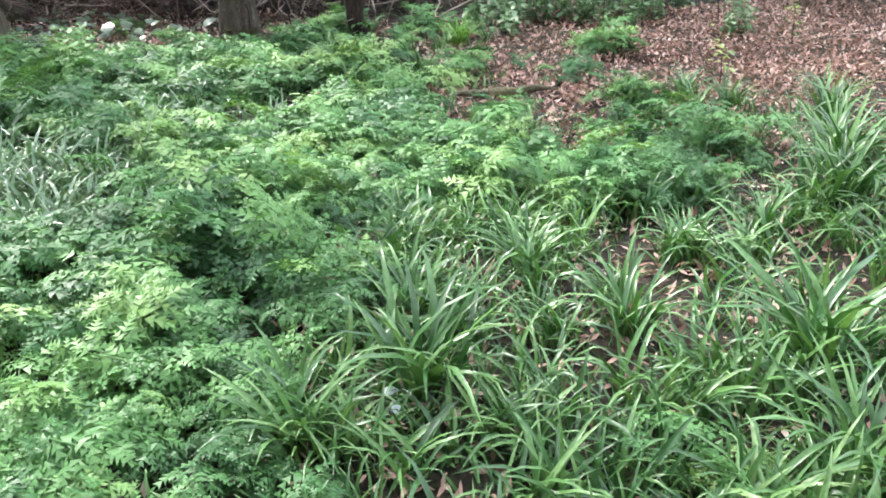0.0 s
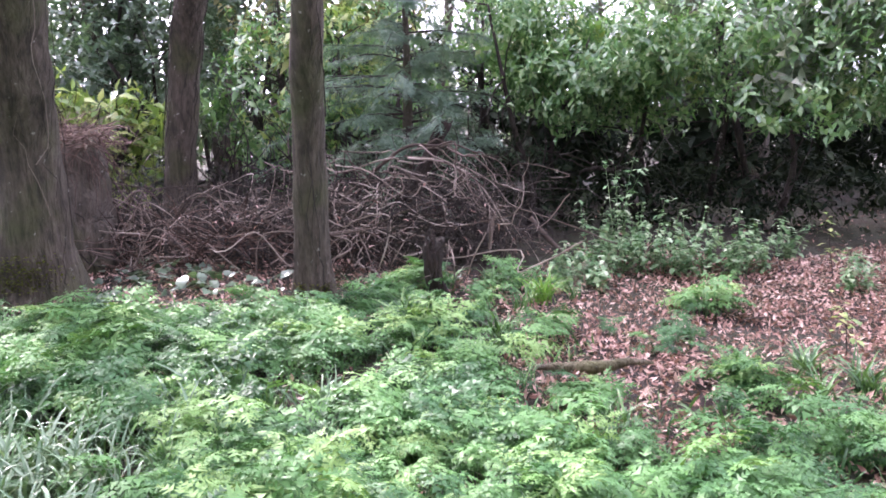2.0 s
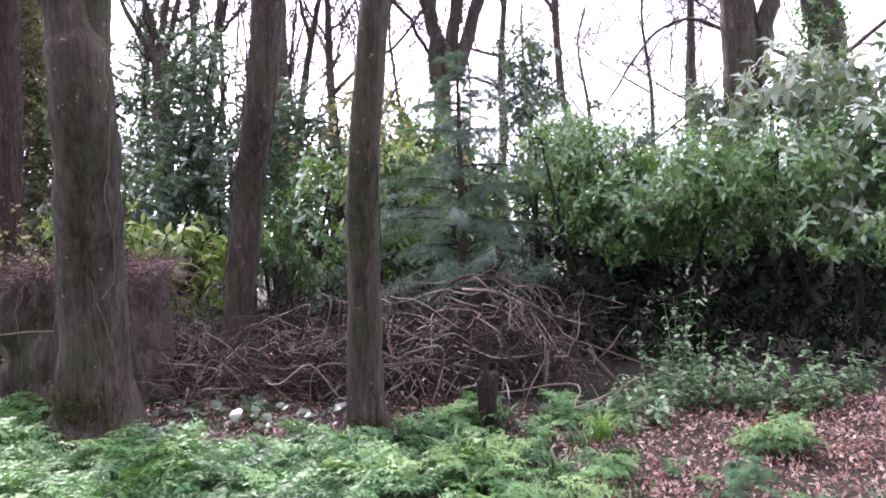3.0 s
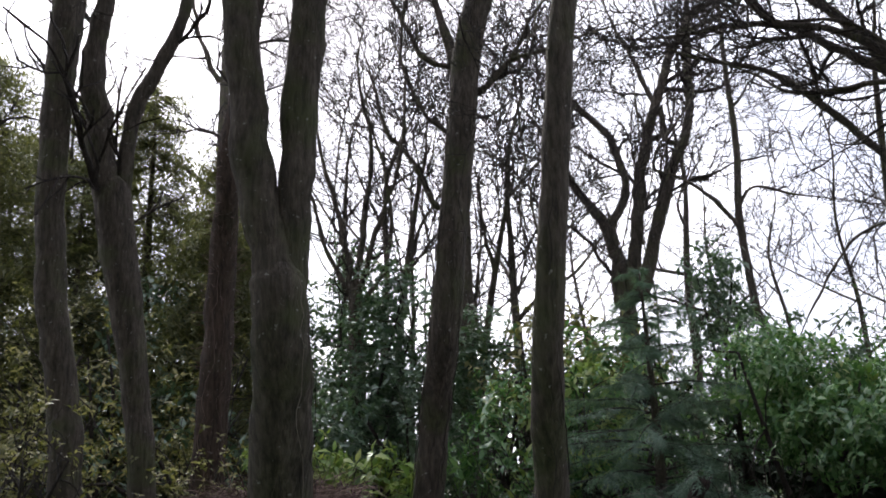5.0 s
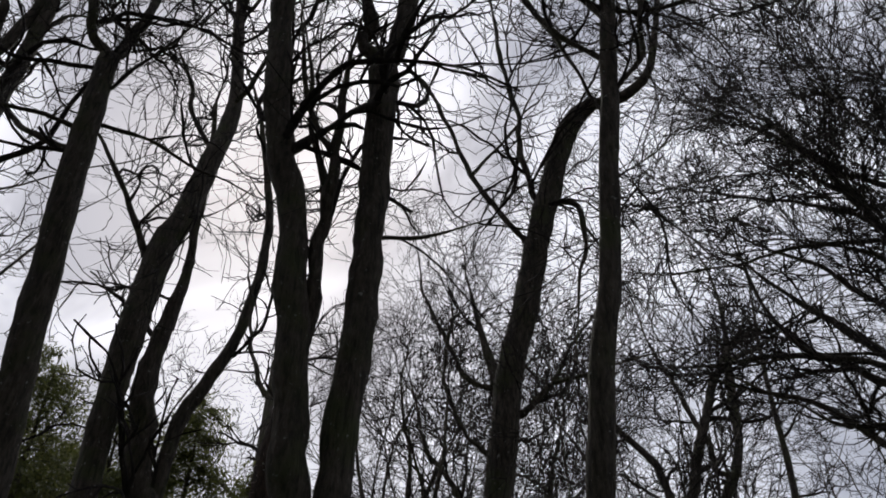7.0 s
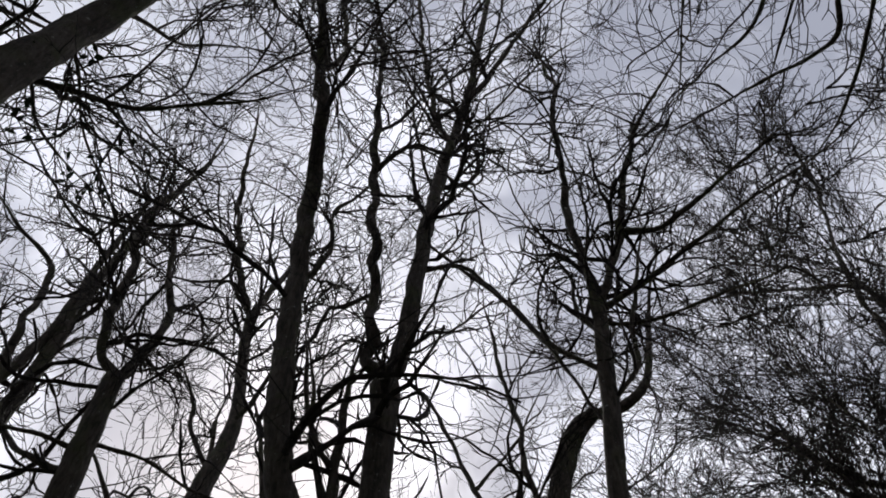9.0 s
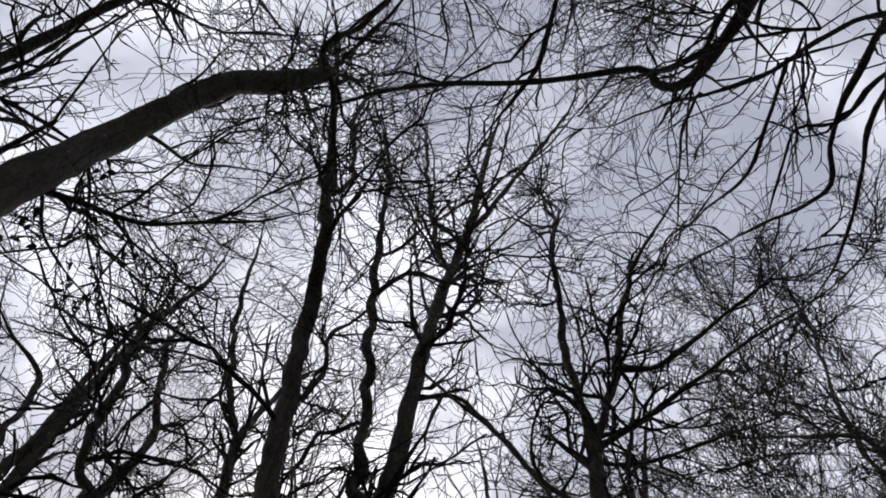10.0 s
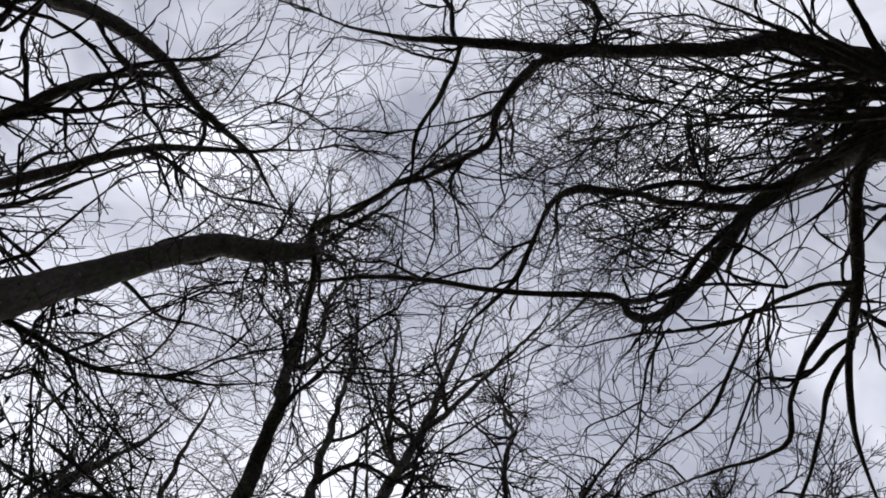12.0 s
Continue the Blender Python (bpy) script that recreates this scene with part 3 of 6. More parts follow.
limb(double_tree, "limb", (-2.93, 7.31, 17.40, 0.036), (-1.79, 7.22, 18.10, 0.029), (-0.70, 7.00, 18.80, 0.023), (0.17, 7.08, 19.50, 0.016))
limb(double_tree, "limb", (-3.39, 7.51, 16.00, 0.036), (-3.43, 6.88, 16.87, 0.029), (-3.27, 6.21, 17.73, 0.023), (-2.90, 5.58, 18.60, 0.016))
forked_tree = tree_base("bare tree with a curving trunk and upswept limbs")
limb(forked_tree, "trunk", (-7.68, 8.13, -0.1, 0.239), (-7.68, 8.13, 1.12, 0.191), (-7.76, 8.04, 2.39, 0.183), (-7.91, 7.87, 3.58, 0.175), (-7.99, 7.77, 5.19, 0.171), (-8, 7.76, 6.39, 0.18), (-7.99, 7.77, 7.29, 0.198), (-7.95, 7.82, 8.6, 0.203), (-7.82, 7.97, 9.45, 0.193), (-7.74, 8.06, 10.36, 0.175), (-7.63, 8.19, 11.65, 0.146), (-7.64, 8.18, 12.53, 0.121), (-7.78, 8.02, 13.88, 0.11), (-7.86, 7.93, 15.08, 0.108))
limb(forked_tree, "limb", (-7.85, 7.94, 15.03, 0.084), (-8.12, 7.42, 16.38, 0.078), (-8.28, 6.87, 18.42, 0.071), (-8.31, 6.82, 18.5, 0.067), (-7.91, 6.17, 19.54, 0.05))
limb(forked_tree, "limb", (-7.84, 7.95, 15.15, 0.072), (-7.7, 8.11, 16.15, 0.069), (-7.53, 8.3, 17.29, 0.066))
limb(forked_tree, "limb", (-8.02, 7.73, 8.43, 0.053), (-8.3, 7.37, 9.33, 0.046), (-8.52, 7.05, 9.95, 0.038))
limb(forked_tree, "limb", (-7.74, 8.07, 10.9, 0.049), (-7.99, 7.77, 11.55, 0.041), (-8.14, 7.58, 12.32, 0.032))
yoke_tree = tree_base("bare tree forking low into two sweeping limbs")
limb(yoke_tree, "trunk", (-7.31, 8.95, -0.1, 0.208), (-7.31, 8.95, 1.07, 0.166), (-7.47, 8.79, 2.84, 0.175), (-7.65, 8.61, 4.27, 0.234), (-7.77, 8.49, 5.16, 0.223))
limb(yoke_tree, "limb", (-7.7, 8.56, 4.49, 0.157), (-7.81, 8.44, 5.23, 0.182), (-7.92, 8.31, 6.14, 0.182), (-7.98, 8.24, 7.12, 0.148), (-7.92, 8.32, 7.97, 0.103), (-7.88, 8.37, 8.61, 0.079), (-7.91, 8.33, 9.56, 0.068), (-7.93, 8.3, 10.79, 0.057), (-8, 8.22, 11.79, 0.042))
limb(yoke_tree, "limb", (-7.7, 8.55, 4.56, 0.094), (-7.67, 8.58, 5.33, 0.106), (-7.61, 8.65, 6.3, 0.107), (-7.45, 8.81, 6.87, 0.101), (-7.26, 8.99, 7.55, 0.093), (-7.13, 9.12, 8.65, 0.082), (-7.13, 9.12, 9.9, 0.07), (-7.29, 8.97, 11.08, 0.056), (-7.47, 8.8, 12.1, 0.042))
edge_tree = tree_base("tall bare tree with a leaning trunk")
limb(edge_tree, "trunk", (-6.63, 5.75, -0.1, 0.251), (-6.63, 5.75, 1.26, 0.201), (-6.64, 5.74, 2.96, 0.186), (-6.71, 5.63, 4.93, 0.17), (-6.77, 5.53, 6.06, 0.164), (-6.84, 5.42, 7.65, 0.16), (-6.88, 5.35, 8.88, 0.148), (-6.9, 5.31, 9.78, 0.13))
limb(edge_tree, "limb", (-6.92, 5.29, 9.77, 0.081), (-7.08, 5, 10.34, 0.076), (-7.16, 4.85, 11.6, 0.073), (-7.27, 4.63, 13.41, 0.071), (-7.15, 4.87, 15.22, 0.05))
limb(edge_tree, "limb", (-6.89, 5.34, 9.87, 0.074), (-6.81, 5.46, 10.45, 0.068), (-6.77, 5.54, 11.33, 0.067), (-6.94, 5.25, 12.48, 0.053), (-7.07, 5.03, 13.5, 0.036))
limb(edge_tree, "limb", (-6.88, 5.35, 8.49, 0.034), (-7.1, 4.95, 8.5, 0.03), (-7.25, 4.65, 8.38, 0.026))
limb(edge_tree, "limb", (-6.78, 5.52, 8.68, 0.03), (-6.49, 5.95, 8.73, 0.027), (-6.1, 6.45, 8.49, 0.019))
outer_tree = tree_base("bare tree with slanting limbs")
limb(outer_tree, "trunk", (-9.03, 5.09, -0.1, 0.288), (-9.03, 5.09, 1.31, 0.23), (-9.03, 5.09, 3.1, 0.205), (-9, 5.14, 7.82, 0.172), (-8.98, 5.21, 8.59, 0.144), (-8.95, 5.27, 10.1, 0.125), (-8.94, 5.3, 11.58, 0.111), (-8.94, 5.29, 13.49, 0.098), (-8.91, 5.37, 14.82, 0.082), (-8.87, 5.43, 16.46, 0.067), (-8.73, 5.72, 18.53, 0.048))
limb(outer_tree, "limb", (-9.12, 4.88, 10.14, 0.092), (-9.05, 5.06, 11.07, 0.087), (-9, 5.16, 12.04, 0.079), (-9, 5.16, 13.88, 0.066), (-8.97, 5.23, 16.06, 0.049))
limb(outer_tree, "limb", (-9.1, 4.93, 10.68, 0.066), (-9.17, 4.74, 12.22, 0.061), (-9.24, 4.57, 13.24, 0.048), (-9.45, 3.91, 13.54, 0.033))
ivy_tree = tree_base("reddish-brown trunk clad in dead ivy stems", BARK_RED)
limb(ivy_tree, "trunk", (-7.43, 10.05, -0.23, 0.273), (-7.37, 10.11, 0.85, 0.236), (-7.32, 10.15, 2.74, 0.215), (-7.22, 10.1, 4.5, 0.196), (-7.02, 9.88, 5.28, 0.165), (-6.97, 9.79, 5.89, 0.141), (-6.87, 9.86, 6.83, 0.123), (-6.72, 9.99, 8.63, 0.074))
limb(ivy_tree, "limb", (-6.94, 9.81, 6.07, 0.051), (-6.72, 9.99, 7.79, 0.045), (-6.68, 10.02, 8.63, 0.037))
overhead_tree = tree_base("big trunk arching overhead to a broken end")
limb(overhead_tree, "trunk", (-4.7, 0.9, -0.1, 0.30), (-4.5, 1.0, 2.5, 0.24), (-4.35, 1.15, 5.0, 0.22), (-4.29, 1.39, 7.16, 0.200), (-4.32, 1.41, 8.36, 0.192), (-4.355, 1.475, 9.97, 0.178), (-3.97, 1.53, 11.47, 0.17), (-3.55, 1.61, 12.48, 0.17), (-3.18, 1.9, 13.21, 0.17), (-2.57, 2.16, 13.97, 0.121), broken=True)
limb(overhead_tree, "limb", (-2.62, 2.1, 13.96, 0.067), (-2.49, 1.79, 14.21, 0.059), (-1.77, 1.69, 14.65, 0.051), (-1.19, 1.53, 15.03, 0.043), (-0.47, 1.34, 15.48, 0.034))
limb(overhead_tree, "limb", (-2.58, 2.18, 13.96, 0.054), (-2.34, 2.07, 14.22, 0.041), (-1.54, 1.83, 14.77, 0.033))
limb(overhead_tree, "limb", (-2.57, 2.21, 13.86, 0.044), (-2.8, 2.79, 13.84, 0.036), (-3.11, 3.25, 13.8, 0.027))
spreading_tree = tree_base("spreading tree with many crooked limbs reaching overhead")
limb(spreading_tree, "trunk", (3.77, 2.95, -0.1, 0.294), (3.77, 2.95, 5.39, 0.235), (4.33, 2.88, 6.85, 0.22), (4.76, 2.5, 8.4, 0.205), (5.06, 2.08, 9.94, 0.192), (5.11, 1.56, 11.31, 0.177))
limb(spreading_tree, "limb", (4.54, 2.47, 9.25, 0.157), (4.15, 2.25, 9.94, 0.138), (3.83, 2.37, 10.4, 0.112), (3.14, 2.71, 10.92, 0.087), (2.6, 3.3, 11.17, 0.082), (1.89, 3.83, 11.4, 0.073), (1.58, 3.73, 11.68, 0.059), (1.49, 3.54, 11.85, 0.049), (0.24, 3.23, 12.3, 0.042), (-1.31, 2.7, 12.8, 0.036), (-2.3, 2.53, 12.96, 0.025))
limb(spreading_tree, "limb", (3.14, 2.71, 10.92, 0.059), (2.59, 2.58, 11.41, 0.054), (1.82, 2.22, 11.91, 0.052), (1.24, 2.11, 12.3, 0.049), (0.7, 2.66, 12.59, 0.039), (0.3, 3.16, 12.72, 0.032), (-0.22, 3.48, 12.86, 0.024))
limb(spreading_tree, "limb", (5.11, 1.54, 11.31, 0.154), (4.26, 0.94, 12.03, 0.126), (3.53, 0.78, 12.59, 0.101), (1.84, 0.22, 13.35, 0.084), (0.55, -0.28, 13.71, 0.073), (-0.13, -0.53, 13.98, 0.048))
limb(spreading_tree, "limb", (1.75, 0.26, 13.36, 0.067), (1.24, 0.38, 13.63, 0.072), (0.71, 0.82, 13.88, 0.061), (0.42, 1.27, 14.1, 0.057), (-0.36, 1.44, 14.39, 0.05), (-1.25, 1.54, 14.62, 0.037), (-2.52, 1.84, 14.82, 0.028))
limb(spreading_tree, "limb", (0.46, -0.26, 13.72, 0.043), (0.2, 0.07, 13.95, 0.039), (-0.53, 0.75, 14.27, 0.036), (-0.8, 1.32, 14.46, 0.027))
limb(spreading_tree, "limb", (4.44, 2.38, 9.55, 0.109), (4.02, 2.39, 9.98, 0.072), (3.8, 3.64, 10.14, 0.058), (3.6, 4.52, 10.27, 0.045), (3.52, 5.31, 10.3, 0.032), (3.58, 5.94, 10.32, 0.022))
limb(spreading_tree, "limb", (3.82, 3.58, 10.15, 0.041), (3.24, 4.41, 10.44, 0.038), (2.99, 4.92, 10.55, 0.032), (2.82, 5.45, 10.59, 0.029), (2.16, 5.72, 10.96, 0.022))
limb(spreading_tree, "limb", (3.77, 3.62, 10.16, 0.037), (3.27, 3.74, 10.64, 0.031), (2.6, 4.03, 11.19, 0.029), (1.74, 4.09, 11.77, 0.023))
limb(spreading_tree, "limb", (3.72, 4.24, 10.25, 0.036), (3.42, 4.41, 10.36, 0.032), (3.07, 4.65, 10.47, 0.027), (2.70, 4.59, 10.59, 0.022), (2.51, 4.96, 10.70, 0.018))
limb(spreading_tree, "limb", (3.67, 4.37, 10.25, 0.036), (3.32, 4.81, 10.32, 0.031), (3.19, 5.25, 10.38, 0.025), (2.85, 6.03, 10.45, 0.020))
limb(spreading_tree, "limb", (2.89, 3.97, 10.98, 0.030), (2.37, 4.82, 11.10, 0.025), (2.09, 5.20, 11.23, 0.021), (1.69, 5.39, 11.35, 0.016))
limb(spreading_tree, "limb", (1.96, 4.07, 11.55, 0.026), (1.64, 4.58, 11.73, 0.020), (1.41, 5.36, 11.90, 0.015))
far_tree = tree_base("distant bare oak with several twisting stems")
limb(far_tree, "trunk", (-4.01, 22.75, -0.1, 0.40), (-4.01, 22.75, 2.6, 0.29), (-3.99, 22.76, 4.2, 0.25), (-3.98, 22.76, 5.66, 0.22))
limb(far_tree, "limb", (-4.16, 22.72, 5.67, 0.203), (-4.16, 22.72, 6.78, 0.197), (-4.35, 22.68, 7.76, 0.176), (-4.76, 22.59, 8.46, 0.129), (-5.17, 22.49, 9.16, 0.098))
limb(far_tree, "limb", (-4.31, 22.69, 7.68, 0.136), (-3.77, 22.8, 8.86, 0.121), (-4.09, 22.74, 10.41, 0.108), (-4.81, 22.58, 11.37, 0.084), (-5.17, 22.5, 11.94, 0.068))
limb(far_tree, "limb", (-3.89, 22.77, 5.81, 0.188), (-3.61, 22.82, 7.37, 0.175), (-3.35, 22.87, 9.15, 0.161), (-2.86, 22.94, 10.95, 0.142), (-2.08, 23.03, 12.89, 0.116), (-1.31, 23.1, 13.95, 0.083), (-0.41, 23.14, 14.07, 0.053))
limb(far_tree, "limb", (-3.6, 22.83, 5.79, 0.203), (-2.98, 22.92, 7.79, 0.177), (-2.36, 23, 9.51, 0.153), (-1.91, 23.05, 10.61, 0.125), (-1.69, 23.07, 12.89, 0.095), (-1.55, 23.08, 14.97, 0.063))
limb(far_tree, "limb", (-2.52, 22.99, 10.19, 0.083), (-2.81, 22.95, 11.48, 0.076), (-3.4, 22.86, 13.25, 0.061))
limb(far_tree, "limb", (-1.76, 23.07, 11.28, 0.101), (-1.74, 23.07, 13.09, 0.087), (-0.8, 23.13, 13.61, 0.061))
slim_tree = tree_base("slim distant birch-like tree with a kinked stem")
limb(slim_tree, "trunk", (-0.55, 21.14, -0.1, 0.133), (-0.55, 21.14, 4.08, 0.106), (-0.71, 21.13, 4.89, 0.096), (-0.82, 21.13, 7, 0.091), (-0.68, 21.13, 8.99, 0.082), (-0.69, 21.13, 10.53, 0.067), (-0.66, 21.13, 12.84, 0.048))
limb(slim_tree, "limb", (-0.91, 21.12, 6.93, 0.065), (-1.51, 21.08, 7.81, 0.051), (-2.14, 21.02, 8.33, 0.037))
limb(slim_tree, "limb", (-0.87, 21.12, 7.07, 0.058), (-0.47, 21.14, 7.8, 0.044), (0.39, 21.15, 7.52, 0.029))
mid_tree = tree_base("distant bare tree with fine spreading crown")
limb(mid_tree, "trunk", (-5.92, 15.95, -0.1, 0.238), (-5.92, 15.95, 2.41, 0.19), (-5.91, 15.95, 5.81, 0.162), (-5.89, 15.96, 8.25, 0.146), (-5.96, 15.94, 10.03, 0.127), (-6.26, 15.8, 11.38, 0.079), (-6.48, 15.71, 12.5, 0.034))
limb(mid_tree, "limb", (-5.9, 15.96, 6.98, 0.083), (-6.38, 15.75, 6.74, 0.065), (-6.86, 15.53, 7.83, 0.054), (-7.28, 15.31, 8.42, 0.043), (-7.5, 15.2, 9.37, 0.031))
limb(mid_tree, "limb", (-5.91, 15.95, 8.78, 0.08), (-5.34, 16.17, 9.42, 0.069), (-4.77, 16.37, 10.08, 0.051), (-4.27, 16.52, 11.05, 0.039))
limb(mid_tree, "limb", (-5.94, 15.94, 9.88, 0.076), (-6.53, 15.68, 10.2, 0.057), (-7.15, 15.38, 11.56, 0.046), (-7.5, 15.2, 12.52, 0.034))
limb(mid_tree, "limb", (-5.96, 15.94, 10.03, 0.07), (-5.41, 16.15, 11.48, 0.059), (-5.16, 16.24, 12.72, 0.041))
limb(mid_tree, "limb", (-5.91, 15.95, 8.25, 0.067), (-6.56, 15.67, 8.81, 0.049), (-6.99, 15.46, 10.07, 0.044), (-6.92, 15.5, 11.25, 0.033))
thicket_tree = tree_base("slender multi-stemmed hazel with upright shoots")
limb(thicket_tree, "trunk", (-7.36, 14.13, -0.1, 0.198), (-7.36, 14.13, 2.95, 0.158), (-7.38, 14.12, 4, 0.138), (-7.4, 14.11, 4.75, 0.129))
limb(thicket_tree, "limb", (-7.42, 14.09, 4.64, 0.07), (-7.56, 14.01, 5.74, 0.06), (-7.84, 13.84, 6.87, 0.045), (-7.99, 13.75, 7.8, 0.028))
limb(thicket_tree, "limb", (-7.38, 14.12, 4.64, 0.075), (-7.24, 14.2, 6.19, 0.06), (-7.09, 14.28, 7.47, 0.045), (-7.28, 14.18, 8.79, 0.029))
limb(thicket_tree, "limb", (-7.33, 14.14, 4.64, 0.059), (-7, 14.33, 6.08, 0.049), (-6.6, 14.54, 7.47, 0.039), (-6.48, 14.6, 8.92, 0.029))
limb(thicket_tree, "limb", (-7.4, 14.11, 4.53, 0.053), (-7.83, 13.84, 5.51, 0.043), (-8.11, 13.66, 6.63, 0.033))
limb(thicket_tree, "limb", (-7.36, 14.13, 4.42, 0.048), (-6.86, 14.4, 5.29, 0.043), (-6.8, 14.43, 6.65, 0.033), (-7.09, 14.28, 8.07, 0.023))
thin_tree = tree_base("thin upright young tree")
limb(thin_tree, "trunk", (-7.62, 16.27, -0.1, 0.104), (-7.62, 16.27, 3.12, 0.083), (-7.55, 16.3, 4.56, 0.072), (-7.36, 16.39, 6.05, 0.068), (-7.18, 16.48, 7.33, 0.056), (-6.99, 16.57, 8.26, 0.038))
limb(thin_tree, "limb", (-7.43, 16.36, 5.54, 0.043), (-7.08, 16.53, 6.68, 0.037), (-6.72, 16.69, 7.32, 0.025))
thin_fork = tree_base("thin forked young tree")
limb(thin_fork, "trunk", (-6.37, 17.93, -0.1, 0.11), (-6.37, 17.93, 3.17, 0.088), (-6.2, 17.99, 4.68, 0.077), (-6, 18.06, 5.85, 0.071), (-5.73, 18.16, 7.19, 0.053), (-5.51, 18.23, 8.01, 0.033))
limb(thin_fork, "limb", (-6.03, 18.05, 5.72, 0.052), (-6.24, 17.98, 6.94, 0.039), (-6.27, 17.96, 7.91, 0.027))
hedge_trunk = tree_base("thick ivy-hung tree with a dense fan of fine bare branches")
limb(hedge_trunk, "trunk", (3.29, 14.28, -0.1, 0.389), (3.29, 14.28, 1.63, 0.311), (3.44, 14.25, 3.15, 0.288), (3.57, 14.21, 4.31, 0.272), (3.46, 14.24, 5.13, 0.256), (3.04, 14.33, 7.07, 0.232), (3.25, 14.29, 8.84, 0.207), (3.53, 14.22, 10.77, 0.173), (4.06, 14.06, 12.24, 0.136), (4.78, 13.82, 14.19, 0.103), (5.49, 13.54, 16.2, 0.072), (6.17, 13.24, 18.13, 0.045))
limb(hedge_trunk, "limb", (3.18, 14.31, 8.6, 0.085), (2.17, 14.5, 10.42, 0.068), (1.73, 14.56, 11.96, 0.054), (1.2, 14.61, 13.27, 0.044), (0.39, 14.65, 14.84, 0.027))
limb(hedge_trunk, "limb", (2.64, 14.42, 6.91, 0.091), (1.32, 14.6, 8.18, 0.058), (0.37, 14.65, 8.65, 0.043), (-0.16, 14.65, 9.73, 0.033), (-0.33, 14.64, 10.94, 0.023))
limb(hedge_trunk, "limb", (2.97, 14.35, 7.96, 0.073), (1.62, 14.57, 9.3, 0.049), (0.93, 14.63, 10.27, 0.039), (0.01, 14.65, 11.1, 0.023))
limb(hedge_trunk, "limb", (2.69, 14.41, 7.08, 0.061), (0.73, 14.64, 7.19, 0.041), (-0.01, 14.65, 7.75, 0.026), (-0.81, 14.62, 8.34, 0.021))
limb(hedge_trunk, "limb", (3.28, 14.28, 10.6, 0.08), (1.69, 14.56, 12.31, 0.048), (0.84, 14.63, 13.7, 0.038), (-0.26, 14.64, 14.97, 0.027))
limb(hedge_trunk, "limb", (2.83, 14.38, 9.68, 0.077), (1.68, 14.56, 11.2, 0.052), (0.7, 14.64, 11.92, 0.036), (-0.43, 14.64, 12.53, 0.024))
limb(hedge_trunk, "limb", (3.77, 14.16, 11.58, 0.076), (3.73, 14.17, 15.7, 0.068), (3.92, 14.12, 18.04, 0.052), (4.44, 13.95, 20.48, 0.041), (4.7, 13.87, 22.84, 0.035))
limb(hedge_trunk, "limb", (4.18, 14.04, 12.42, 0.073), (3.98, 14.1, 16.3, 0.056), (2.91, 14.37, 17.53, 0.044), (1.66, 14.57, 18.43, 0.03))
limb(hedge_trunk, "limb", (3.01, 14.35, 10.04, 0.061), (0.91, 14.63, 10.77, 0.04), (-0.4, 14.64, 10.74, 0.029), (-1.52, 14.55, 10.8, 0.023))
limb(hedge_trunk, "limb", (2.87, 14.38, 8.55, 0.085), (2.18, 14.5, 9.5, 0.06), (1.9, 14.54, 10.15, 0.045), (1.27, 14.6, 10.6, 0.034))
limb(hedge_trunk, "limb", (2.58, 14.43, 6.58, 0.071), (2.3, 14.48, 7.34, 0.057), (1.52, 14.58, 8.23, 0.037), (0.45, 14.65, 8.57, 0.027), (-0.48, 14.63, 8.6, 0.021))
hedge_pair = tree_base("twin trunks rising behind the evergreen hedge")
limb(hedge_pair, "trunk", (2.63, 15.95, -0.1, 0.432), (2.63, 15.95, 2.07, 0.346), (2.62, 15.95, 3.82, 0.321), (2.58, 15.95, 5.19, 0.301), (2.55, 15.96, 5.78, 0.273), (2.58, 15.95, 7.61, 0.227), (2.63, 15.94, 8.65, 0.174))
limb(hedge_pair, "limb", (2.81, 15.91, 3.99, 0.181), (3.02, 15.87, 5.12, 0.164), (3.09, 15.86, 5.69, 0.148), (2.94, 15.89, 7.91, 0.125))
limb(hedge_pair, "limb", (2.52, 15.96, 4.9, 0.038), (1.8, 16.06, 5.23, 0.038), (1.22, 16.11, 5.04, 0.027), (0.73, 16.14, 4.48, 0.021), (0.57, 16.14, 4.18, 0.021))
limb(hedge_pair, "limb", (2.59, 15.95, 7.09, 0.145), (2.15, 16.02, 7.9, 0.125), (1.86, 16.05, 8.62, 0.104), (1.13, 16.12, 9.7, 0.078))
limb(hedge_pair, "limb", (2.15, 16.02, 7.9, 0.103), (1.42, 16.1, 8.57, 0.081), (0.68, 16.14, 9.22, 0.071), (-0.21, 16.15, 9.49, 0.053), (-1.08, 16.1, 9.5, 0.042))
limb(hedge_pair, "limb", (2.52, 15.96, 5.7, 0.109), (1.9, 16.05, 6.37, 0.077), (1.09, 16.12, 7.5, 0.068), (0.24, 16.15, 8.4, 0.052), (-1.06, 16.1, 9.01, 0.035))
sapling = tree_base("thin bare sapling behind the evergreen hedge")
limb(sapling, "trunk", (1.94, 17.05, -0.1, 0.112), (1.94, 17.05, 2.99, 0.09), (1.92, 17.05, 4.57, 0.08), (1.93, 17.05, 6.17, 0.067), (2.09, 17.03, 8.66, 0.049))
back_tree = tree_base("distant bare tree among conifers")
limb(back_tree, "trunk", (-15.35, 19.47, -0.1, 0.274), (-15.35, 19.47, 3.86, 0.219), (-15.3, 19.5, 5.8, 0.201), (-15.24, 19.56, 9.58, 0.173), (-15.24, 19.56, 14.61, 0.134))
limb(back_tree, "limb", (-15.2, 19.59, 9.22, 0.088), (-15.84, 19.04, 10.22, 0.071), (-16.44, 18.48, 10.68, 0.045))
limb(back_tree, "limb", (-15.46, 19.37, 13.55, 0.084), (-15.94, 18.94, 15.33, 0.068), (-16.16, 18.74, 17.02, 0.05))
